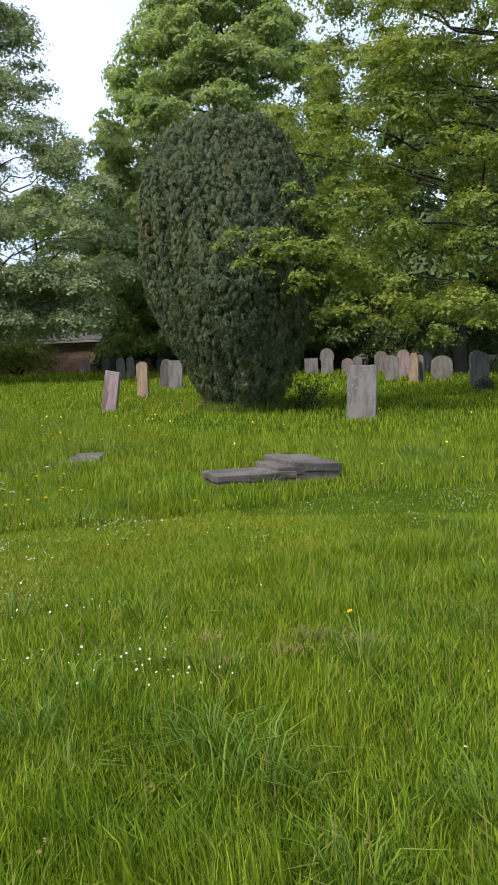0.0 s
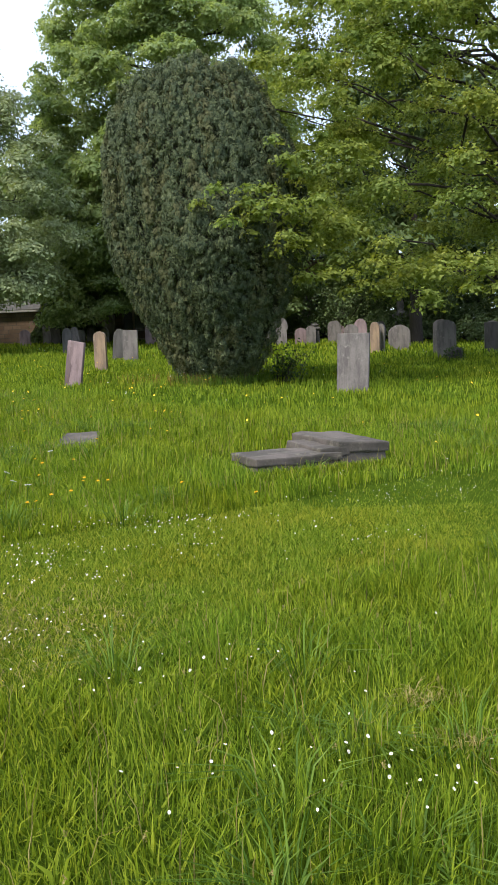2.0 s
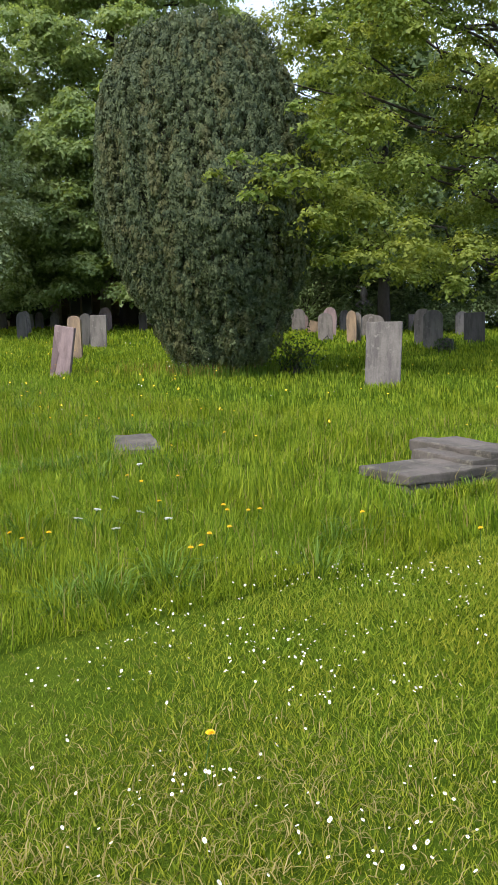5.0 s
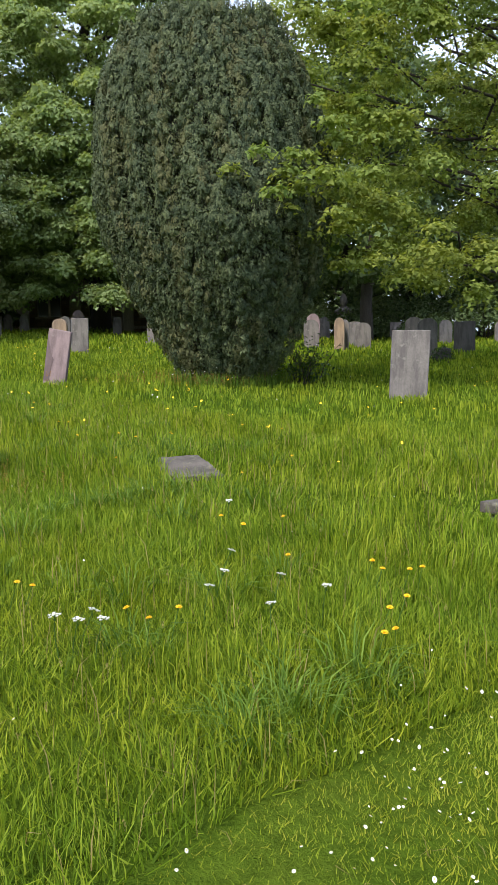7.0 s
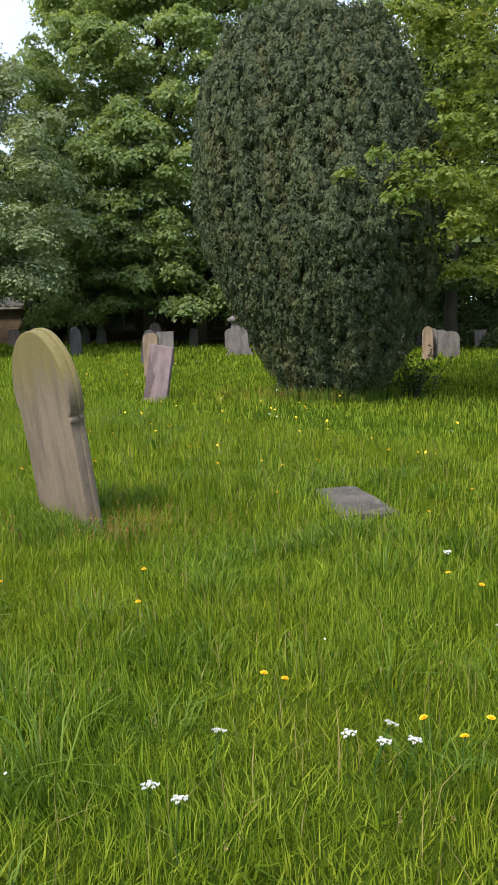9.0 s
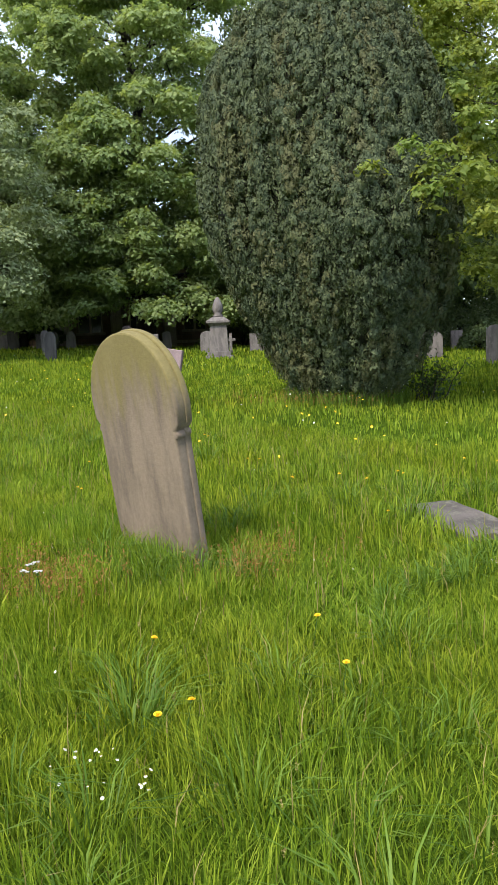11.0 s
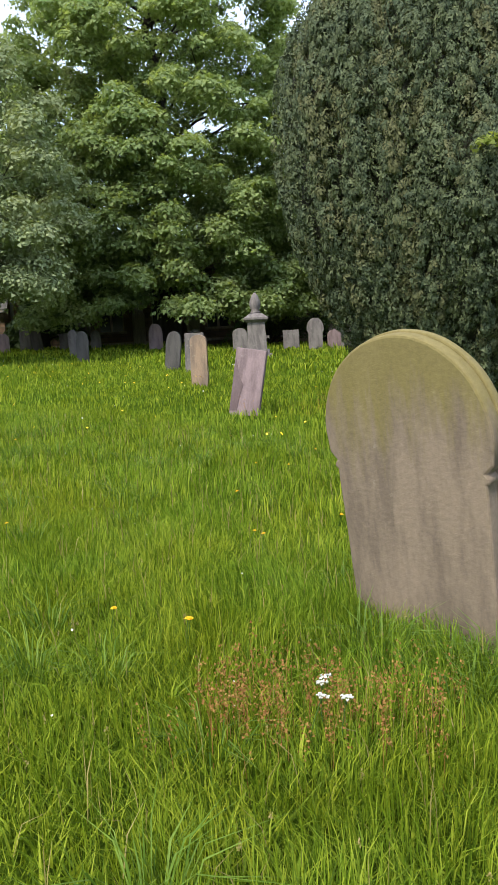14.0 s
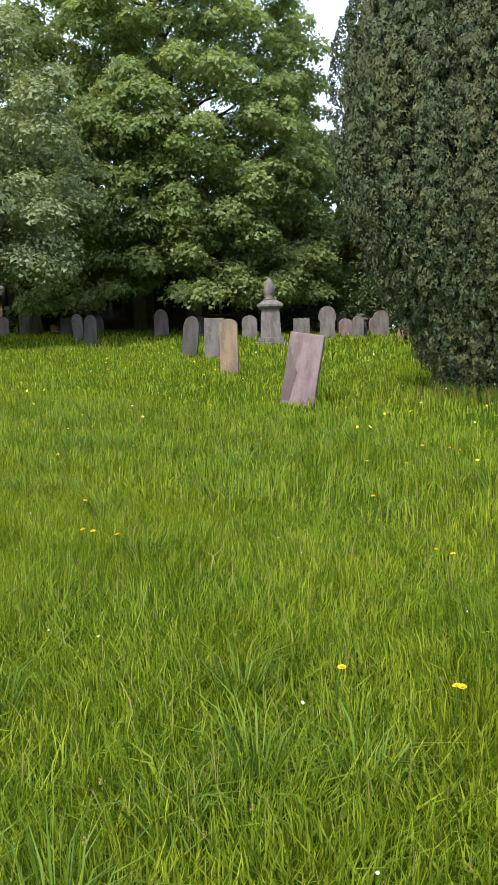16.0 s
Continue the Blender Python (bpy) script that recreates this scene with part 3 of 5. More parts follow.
def worn_block(x0, x1, y0, y1, z0, z1, seed, bevel=0.018, tilt=(0, 0)):
    bm = bmesh.new()
    box(bm, x0, x1, y0, y1, z0, z1, bevel)
    bmesh.ops.subdivide_edges(bm, edges=[e for e in bm.edges if e.calc_length() > 0.12], cuts=4, use_grid_fill=True)
    for v in bm.verts:
        v.co += noise.noise_vector(v.co * 6 + Vector((seed, seed, 0))) * 0.016 + noise.noise_vector(v.co * 19 + Vector((seed, 0, 0))) * 0.006
        v.co.z += (v.co.x - x0) * tilt[0] + (v.co.y - y0) * tilt[1]
    return bm


part("side_wall", worn_block(0.10, 0.92, 0.0, 0.12, -0.1, 0.118, 1), M_ST_TOMB, tomb)
part("end_wall", worn_block(0.0, 0.10, 0.0, 0.58, -0.1, 0.118, 2), M_ST_TOMB, tomb)
part("ledger", worn_block(-0.02, 0.95, -0.02, 0.62, 0.115, 0.200, 3, tilt=(-0.02, 0.01)), M_ST_TOMB, tomb, "grey ledger slab, cracked and sunken")
part("ledger", worn_block(0.74, 1.10, 0.06, 0.82, 0.120, 0.225, 4, tilt=(0.0, 0.02)), M_ST_TOMB, tomb)
part("plinth", worn_block(0.97, 1.54, 0.08, 1.06, -0.1, 0.17, 6), M_ST_TOMB, tomb)
part("ledger", worn_block(0.95, 1.57, 0.06, 1.10, 0.165, 0.275, 5, tilt=(-0.07, 0.02)), M_ST_TOMB, tomb)
tagged(tomb, "low broken grey chest tomb with shifted slabs in long grass", "tomb")

# flat ledger stone in the turf
ledger = part("ledger_stone", worn_block(-0.24, 0.24, -0.52, 0.52, -0.08, 0.055, 8, 0.01), M_ST_TOMB)
ledger.matrix_world = pose(-2.42, 11.62, gz(-2.42, 11.62) - 0.004, 1.6, 0.5, 4)
tagged(ledger, "flat grey ledger stone sunk level with the turf", "ledger stone")

# ---- Irish yew ----
YX, YY = -0.12, 21.0
yz = gz(YX, YY)
YPROF = [(0.0, 0.90, 0.0), (0.3, 1.16, 0.03), (0.6, 1.38, 0.05), (1.1, 1.62, 0.06), (1.8, 2.02, 0.03), (2.9, 2.40, -0.05), (4.0, 2.46, -0.18),
         (5.0, 2.38, -0.32), (5.6, 2.22, -0.40), (6.1, 2.04, -0.42), (6.5, 1.78, -0.40), (6.85, 1.40, -0.34), (7.1, 0.92, -0.30), (7.3, 0.35, -0.28)]   # height, radius, lean of the axis
yh, yr, yc = (np.array([p[k] for p in YPROF]) for k in range(3))


def yew_surface(ang, z):
    """Radius of the crown at an angle and height: bundles of upright shoots make shallow ribs, boughs make broad lobes."""
    r = np.interp(z, yh, yr) * (1 - 0.24 * np.maximum(0, np.cos(ang + 0.2)) * np.clip(1.1 - z / 3.4, 0, 1))
    wander = 1.5 * lattice(ang * 1.5 + 4, z, 1.6, 21) + 0.12 * z
    rib = np.abs(np.sin(ang * 11 + 3.0 * wander)) ** 0.7
    fine = np.abs(np.sin(ang * 29 + 5.0 * wander)) ** 0.7
    lobe = lattice(ang * 2.2 + 9, z * 0.45, 0.8, 22)
    # one bough stands out low on the side towards the meadow, its edge running aslant up the crown
    d = np.arctan2(np.sin(ang + 1.25), np.cos(ang + 1.25)) + 0.10 * (z - 2.0)
    bough = 0.30 * np.clip((0.62 - np.abs(d)) / 0.14, 0, 1) * np.clip((4.3 - z) / 1.2, 0, 1) * np.clip((z + 0.2) / 0.8, 0, 1)
    spire = np.where(z > 5.6, (z - 5.6) * 0.10 * (np.sin(ang * 7 + 1.0) + 0.6 * np.sin(ang * 11)), 0)
    return r * (0.93 + 0.13 * (lobe - 0.4)) + 0.20 * rib + 0.09 * fine + bough + spire - 0.24


def yew():
    root = new("yew_tree")
    root.matrix_world = pose(YX, YY, yz)
    segs = [bend((0.1, 0, -0.2), (0.1, 0.1, 1.6), 0.42, 0.34, 0)]
    for k in range(7):
        a = k * 0.9
        segs.append(bend((0.12 * math.cos(a), 0.12 * math.sin(a), 0.1), (1.3 * math.cos(a), 1.3 * math.sin(a), 4.5), 0.16, 0.05, -0.08))
    link_mesh("trunk", limb_mesh("trunk", segs, M_BARK_DARK), root)
    # closed shell for the inner twigs; its dark colour paints the shade between shoots
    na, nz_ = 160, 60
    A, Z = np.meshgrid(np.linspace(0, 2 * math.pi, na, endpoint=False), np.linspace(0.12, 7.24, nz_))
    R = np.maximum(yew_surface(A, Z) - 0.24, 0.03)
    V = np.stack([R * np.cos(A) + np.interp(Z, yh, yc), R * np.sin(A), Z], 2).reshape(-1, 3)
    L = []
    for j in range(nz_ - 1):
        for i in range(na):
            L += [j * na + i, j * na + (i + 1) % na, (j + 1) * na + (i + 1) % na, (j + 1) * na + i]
    link_mesh("inner_shade_shell", array_mesh("inner_shade_shell", V, np.full(len(L) // 4, 4), L, M_TWIG_SHADE, True), root, "dark twig-brown shell inside the crown, its shade put into the colour")
    # small rounded bundles of upright shoots, most on the side towards the meadow
    n = 15500
    z = 0.06 + 7.16 * rng.random(n)
    z = z[rng.random(n) < np.interp(z, yh, yr) / 2.58 + 0.06]
    n = len(z)
    a = rng.random(n) * 2 * math.pi
    a = np.where((rng.random(n) < 0.62) & (np.sin(a) > 0.2), -a, a)
    r = np.maximum(yew_surface(a, z), 0.02)
    up_extra = np.where((z > 6.4) & (rng.random(n) < 0.5), 0.30 * rng.random(n), 0)
    c = np.stack([r * np.cos(a) + np.interp(z, yh, yc), r * np.sin(a), z + up_extra], 1)
    out = np.stack([np.cos(a), np.sin(a), np.zeros(n)], 1)
    axis = unit(out * 0.42 + np.array([0, 0, 1.0]) + rng.normal(size=(n, 3)) * 0.16)
    # low under the maple the shoots are thinned, so the shell's painted shade shows
    bare = np.clip((np.cos(a - 0.05) - 0.55) / 0.3, 0, 1) * np.clip((2.6 - z) / 0.8, 0, 1)
    keep = rng.random(n) < (0.45 + 0.55 * np.abs(np.sin(a * 11 + 3.0 * (1.5 * lattice(a * 1.5 + 4, z, 1.6, 21) + 0.12 * z))) ** 0.7) * (1 - 0.93 * bare)
    c, axis, out, a, z, n = c[keep], axis[keep], out[keep], a[keep], z[keep], int(keep.sum())
    # upright plumes that break the crown's top
    for px, py, zb, ph in ((-0.95, -0.4, 6.6, 0.65), (-0.60, -0.9, 6.5, 0.65), (-0.20, -0.3, 6.9, 0.7), (0.15, -0.8, 6.4, 0.6), (-1.40, -0.7, 6.3, 0.7), (-1.75, 0.1, 6.2, 0.7),
                           (0.50, -0.3, 6.3, 0.6), (0.85, -0.6, 6.1, 0.6), (0.0, 0.6, 6.6, 0.6), (-0.8, 0.7, 6.6, 0.6), (0.6, 0.7, 6.3, 0.6), (-1.15, -1.3, 6.1, 0.6), (-0.1, -1.5, 6.2, 0.6),
                           (-2.05, -0.6, 5.7, 0.6), (1.25, 0.1, 5.6, 0.6)):
        q = 70
        w_ = rng.random(q)
        pa = rng.random(q) * 2 * math.pi
        pr = 0.24 * (1 - w_ ** 1.6) + 0.02
        c = np.concatenate([c, np.stack([px + pr * np.cos(pa), py + pr * np.sin(pa), zb + ph * w_], 1)])
        po = np.stack([np.cos(pa), np.sin(pa), np.zeros(q)], 1)
        out = np.concatenate([out, po])
        axis = np.concatenate([axis, unit(po * 0.3 + np.array([0, 0, 1.0]))])
        a, z = np.concatenate([a, pa]), np.concatenate([z, zb + ph * w_])
        n += q
    young = (lattice(a * 5 + 2, z, 0.9, 31) + 0.35 * rng.random(n)) > 0.90
    k = 40
    for name, sel, mt in (("crown", ~young, M_YEW), ("young_growth", young, M_YEW_GOLD)):
        cc, ax, oo = c[sel], axis[sel], out[sel]
        m = len(cc)
        size = (0.060 + 0.042 * rng.random(m))[:, None]
        V = np.empty((m, k, 3, 3))
        for j in range(k):
            ball = unit(rng.normal(size=(m, 3)) + oo * 0.80 + np.array([0, 0, 0.40]))
            base = cc + ball * size * np.array([0.92, 0.92, 1.45])
            face = unit(ball + rng.normal(size=(m, 3)) * 0.14)
            d = ax + rng.normal(size=(m, 3)) * 0.45
            d = unit(d - face * np.sum(d * face, 1, keepdims=True))
            b = unit(np.cross(d, face))
            leaf = size * (0.29 + 0.18 * rng.random((m, 1)))
            V[:, j, 0] = base - d * leaf * 0.5 + b * leaf * 0.46
            V[:, j, 1] = base + d * leaf * 1.0 + face * leaf * 0.16
            V[:, j, 2] = base - d * leaf * 0.5 - b * leaf * 0.46
        N = m * k
        me = array_mesh(name, V.reshape(-1, 3), np.full(N, 3), np.arange(N * 3), mt)
        link_mesh(name, me, root, "paler bronze-green young shoots" if name == "young_growth" else "")
    tagged(root, "tall dense dark Irish yew narrowing to its foot", "tree")


yew()

# brambles at the yew's foot
bush = new("bramble_bush")
bush.matrix_world = pose(1.45, 20.6, gz(1.45, 20.6))
segs = [bend((0.2 * rng.normal(), 0.12 * rng.normal(), 0), (0.45 * rng.normal(), 0.3 * rng.normal(), 0.5 + 0.35 * rng.random()), 0.012, 0.004, 0.08) for _ in range(16)]
link_mesh("stem_tangle", limb_mesh("stem_tangle", segs, M_BARK_DARK, 4), bush)
n = 620
P = rng.normal(size=(n, 3)) * np.array([0.25, 0.2, 0.22]) + np.array([0, 0, 0.42])
P[:, 2] = np.abs(P[:, 2])
link_mesh("leaves", leaf_cloud("leaves", P, np.tile([0, -0.3, 1.0], (n, 1)), np.full(n, 0.075), M_IVY), bush)
tagged(bush, "small tangled dark green bramble bush", "bush")

# ---- broadleaf trees ----


def clump_points(centres, radii, count, flat=0.55, hollow=0.75, front=1.0):
    """Leaf points and outward normals over the upper shells of many rounded, drooping sprays."""
    w = np.array(radii) ** 2 * np.where(np.array(centres)[:, 1] < 1.5, 1.0, 1.0 / front)
    k = rng.choice(len(centres), count, p=w / w.sum())
    d = unit(rng.normal(size=(count, 3)))
    d[:, 2] = np.where(rng.random(count) < 0.72, np.abs(d[:, 2]), d[:, 2])
    rr = np.array(radii)[k] * (hollow + (1 - hollow) * rng.random(count)) * (0.8 + 0.35 * rng.random(count))
    off = d * rr[:, None]
    hor = np.hypot(off[:, 0], off[:, 1]) / np.array(radii)[k]
    off[:, 2] = off[:, 2] * flat - 0.40 * hor ** 2 * np.array(radii)[k]
    return np.array(centres)[k] + off, d + np.array([0, 0, 0.6])


def crown_centres(n, size, base, shape, min_gap=0.0, spread=(0.55, 1.0)):
    """Centres of leafy sprays through a crown: shape(u) is its radius at height share u."""
    out = []
    tries = 0
    while len(out) < n and tries < n * 60:
        tries += 1
        u = rng.random()
        a = rng.random() * 2 * math.pi
        r = shape(u) * (spread[0] + (spread[1] - spread[0]) * math.sqrt(rng.random()))
        if rng.random() > shape(u) / size[0] + 0.15:
            continue
        p = np.array([r * math.cos(a), r * math.sin(a), base + u * size[1]])
        if min_gap and any(np.linalg.norm(p - q) < min_gap for q in out[-120:]):
            continue
        out.append(p)
    return out


def broadleaf(name, x, y, trunk_r, trunk_h, centres, radii, leaves, leaf_size, leaf_mt, bark, label, category="tree", limbs=40, top=None, flat=0.55, droop=0.35, hollow=0.75, lift=0.0, front=1.0, simple=False):
    root = new(name)
    root.matrix_world = pose(x, y, gz(x, y) - 0.1)
    top = top or max(c[2] for c in centres) * 0.9
    segs = [bend((0, 0, 0), (0, 0, trunk_h), trunk_r * 1.15, trunk_r * 0.85, 0, 5, 0.02), bend((0, 0, trunk_h), (0.3, 0.2, top), trunk_r * 0.85, 0.05, 0, 8, 0.03)]
    order = sorted(range(len(centres)), key=lambda i: -radii[i])[:limbs]
    for i in order:
        c = centres[i]
        zb = max(trunk_h * 0.8, min(top * 0.9, c[2] - 0.45 * math.hypot(c[0], c[1]) + lift))
        segs.append(bend((0, 0, zb), tuple(c), trunk_r * 0.17, 0.012, 0.05, 7, 0.09))
    link_mesh("trunk", limb_mesh("trunk", segs, bark, 6), root)
    P, N = clump_points(centres, radii, leaves, flat, hollow, front)
    link_mesh("crown", leaf_cloud("crown", P, N, np.full(leaves, leaf_size), leaf_mt, droop, simple=simple), root)
    tagged(root, label, category)
    return root


# great lime tree before the church
def lime_radius(u):
    return float(np.interp(u, [0, 0.2, 0.52, 0.68, 0.84, 0.96, 1], [7.6, 8.6, 7.6, 6.3, 4.3, 2.0, 0.8]))


cs = crown_centres(1050, (8.6, 24.0), 3.0, lime_radius, 0.5, (0.45, 1.0))
for _ in range(280):
    a_, q_ = math.pi * (1 + rng.random()), 5.0 + 3.4 * rng.random()
    cs.append(np.array([q_ * math.cos(a_), q_ * math.sin(a_), 1.7 + 8.0 * rng.random() ** 1.3]))
cs += crown_centres(200, (8.6, 22.0), 3.2, lime_radius, 0.0, (0.05, 0.5))
rs = [0.55 + 0.75 * rng.random() for _ in cs]
broadleaf("lime_tree", -1.4, 52.0, 0.55, 4.0, cs, rs, 340000, 0.190, M_CHESTNUT, M_BARK_DARK,
          "huge lime tree with drooping layered bright green sprays", limbs=70, flat=0.5, hollow=0.5, front=4.0, simple=True)
# maple reaching over from beside the yew
MAPX, MAPY = 8.8, 23.6
cs = crown_centres(430, (8.2, 11.8), 2.9, lambda u: 8.2 * (1 - 0.25 * max(0, u - 0.45)) * (0.9 + 0.10 * math.sin(u * 17)), 0.5, (0.15, 1.0))
cs = [p * np.array([1.0, 0.74, 1.0]) for p in cs]
rs = [0.5 + 0.7 * rng.random() for _ in cs]
# long low boughs that reach across the yew and hang over the grass
for bx, by, bz, tx, ty, tz, c in ((2.6, 18.9, 4.0, -0.75, 18.0, 4.35, 10), (2.8, 19.0, 3.9, -0.30, 17.5, 3.85, 9), (3.2, 19.4, 3.6, 0.45, 18.8, 3.25, 8), (2.8, 19.2, 5.2, 0.0, 18.2, 4.6, 8),
                                  (3.4, 19.6, 5.6, 1.0, 18.6, 5.1, 8), (3.6, 19.2, 2.9, 1.2, 18.3, 2.9, 8), (4.8, 19.2, 2.6, 2.2, 18.6, 2.5, 8), (6.5, 19.0, 2.7, 3.6, 18.3, 2.4, 8),
                                  (8.5, 18.6, 2.8, 5.2, 17.9, 2.5, 9), (4.2, 19.6, 7.2, 1.6, 18.8, 6.8, 8), (4.4, 19.8, 8.8, 2.0, 19.0, 8.6, 8), (5.0, 20.0, 10.4, 2.4, 19.4, 10.4, 8)):
    for k in range(c):
        w_ = (k + 0.5) / c
        cs.append(np.array([bx + (tx - bx) * w_ - MAPX, by + (ty - by) * w_ - MAPY, bz + (tz - bz) * w_ - 0.25]) + rng.normal(size=3) * np.array([0.14, 0.30, 0.30]))
        rs.append(0.52 - 0.26 * w_ + 0.12 * rng.random())
broadleaf("maple_tree", MAPX, MAPY, 0.30, 2.6, cs, rs, 270000, 0.090, M_MAPLE, M_BARK_DARK,
          "spreading maple with yellow-green spring leaves on low boughs", limbs=110, flat=0.45, droop=0.15, hollow=0.15, lift=0.4, simple=True)
# fine-leaved tree before the church
cs = crown_centres(400, (7.6, 20.6), 2.4, lambda u: float(np.interp(u, [0, 0.12, 0.28, 0.4, 0.55, 0.9, 1], [5.6, 8.0, 8.5, 6.6, 4.4, 2.8, 1.0])), 0.6, (0.5, 1.0))
cs += [np.array([-2.5 + 9.2 * rng.random(), -6.0 + 3.5 * rng.random(), 2.4 + 3.2 * rng.random()]) for _ in range(70)]
rs = [0.75 + 0.8 * rng.random() for _ in cs]
broadleaf("ash_tree", -14.2, 42.0, 0.35, 3.0, cs, rs, 230000, 0.130, M_WILLOW, M_BARK_DARK,
          "airy grey-green fine-leaved tree with feathery branches", limbs=80, flat=0.5, droop=0.3, hollow=0.2, front=2.5, simple=True)

# trees and shrubs that close the churchyard


def shape_round(R):
    return lambda u: R * math.sqrt(max(0.05, 1 - (2 * u - 0.9) ** 2 * 0.9))


def far_tree(x, y, R, H, base, leaves, leaf, mt, label, name="tree", n=60, trunk=0.3):
    cs = crown_centres(n, (R, H), base, shape_round(R), 0.0, (0.35, 1.0))
    rs = [R * (0.16 + 0.16 * rng.random()) for _ in cs]
    broadleaf(name, x, y, trunk, max(0.6, base), cs, rs, leaves, leaf * 1.45, mt, M_BARK_DARK, label, limbs=26, hollow=0.6, simple=True)


far_tree(-8.2, 53.0, 3.4, 13, 0.8, 16000, 0.24, M_HEDGE, "dark evergreen tree beside the church", "holly_tree", 70)
far_tree(-10.0, 68.0, 5.5, 13, 2.0, 14000, 0.26, M_MAPLE, "yellow-green leafy tree beyond the church", "sycamore_tree")
far_tree(-17.5, 66.0, 6.5, 13, 2.0, 14000, 0.26, M_CHESTNUT, "leafy green tree beyond the church", "sycamore_tree")
far_tree(9.5, 60.0, 6.0, 12, 0.6, 14000, 0.26, M_CHESTNUT, "bright green tree behind the graves", "sycamore_tree")
far_tree(18.0, 52.0, 7.5, 15, 1.2, 20000, 0.26, M_HEDGE, "dark tall tree at the churchyard edge", "holm_oak_tree", 90)
far_tree(12.5, 49.0, 5.0, 13, 0.8, 16000, 0.24, M_HEDGE, "dark leafy tree behind the graves", "holm_oak_tree", 80)
far_tree(10.5, 40.5, 4.6, 11, 3.0, 16000, 0.24, M_HEDGE, "tall dark leafy tree over the graves", "holm_oak_tree", 90)
far_tree(22.0, 43.0, 5.5, 10, 0.8, 12000, 0.24, M_HEDGE, "dark leafy tree behind the hedge shrubs", "holm_oak_tree", 70)
far_tree(27.0, 45.0, 8.0, 12, 1.0, 18000, 0.26, M_HEDGE, "dark leafy tree at the edge", "holm_oak_tree", 80)
far_tree(-24.0, 48.0, 7.0, 14, 1.5, 12000, 0.26, M_CHESTNUT, "leafy green tree at the churchyard edge", "sycamore_tree")


def shrub(x, y, w, d, h, leaves, leaf, mt, label):
    root = new("shrub")
    root.matrix_world = pose(x, y, gz(x, y) - 0.05)
    cs, rs = [], []
    for _ in range(26):
        a, u = rng.random() * 2 * math.pi, rng.random()
        q = math.sqrt(rng.random())
        cs.append(np.array([w * q * math.cos(a), d * q * math.sin(a), h * (0.15 + 0.7 * u * (1 - 0.5 * q))]))
        rs.append(h * (0.18 + 0.14 * rng.random()))
    P, N = clump_points(cs, rs, leaves, 0.9, 0.6)
    P[:, 2] = np.maximum(P[:, 2], 0.03)
    segs = [bend((0, 0, 0), tuple(c), 0.05, 0.01, 0.05, 5) for c in cs[:14]]
    link_mesh("stem_tangle", limb_mesh("stem_tangle", segs, M_BARK_DARK, 5), root)
    link_mesh("leaves", leaf_cloud("leaves", P, N, np.full(leaves, leaf), mt, 0.2), root)
    tagged(root, label, "shrub", "shrubs closing the churchyard")


for x, y, w, d, h in ((10.5, 45.5, 2.6, 1.6, 2.8), (14.0, 44.0, 2.6, 1.8, 2.6), (17.5, 42.0, 2.6, 1.8, 3.2), (21.5, 41.0, 2.8, 1.8, 3.4), (25.5, 39.0, 3.0, 2.0, 3.6),
                      (8.0, 52.0, 2.6, 1.6, 3.0), (4.5, 53.5, 2.4, 1.4, 2.6), (13.5, 40.5, 1.4, 1.0, 1.7), (11.8, 43.2, 1.2, 0.9, 1.6),
                      (12.5, 46.5, 3.0, 1.6, 5.0), (16.5, 45.5, 3.0, 1.6, 5.2), (20.0, 44.0, 3.0, 1.6, 5.4), (8.5, 48.5, 2.6, 1.5, 4.4)):
    shrub(x, y, w, d, h, 3800, 0.15, M_HEDGE, "dark green evergreen shrub behind the graves")
for x, y, w, d, h in ((-14.9, 50.5, 2.2, 1.3, 3.3), (-18.8, 50.0, 2.4, 1.6, 3.6), (-23.5, 48.0, 2.6, 1.6, 3.6)):
    shrub(x, y, w, d, h, 4200, 0.17, M_MAPLE, "bright green shrub at the churchyard edge")

# closing hedge and woods far behind
n = 36000
a = rng.random(n) * 2 * math.pi
rad = 74 + 10 * rng.random(n)
wx, wy = rad * np.cos(a), 20 + rad * np.sin(a)
top = 7 + 7 * lattice(a * 20, a * 0, 1.7, 41)
wz = ground_z(wx, wy) + top * rng.random(n) ** 0.8
woods = link_mesh("far_woods", leaf_cloud("far_woods", np.stack([wx, wy, wz], 1), np.stack([-np.cos(a), -np.sin(a), np.full(n, 0.5)], 1), np.full(n, 0.9), M_HEDGE, 0.2, 0.8, simple=True))
tagged(woods, "belt of dark leafy woods beyond the churchyard", "woods", kind="stuff")

# ---- church ----
church = new("church")
CZ = 1.55
church.matrix_world = pose(0, 0, CZ)


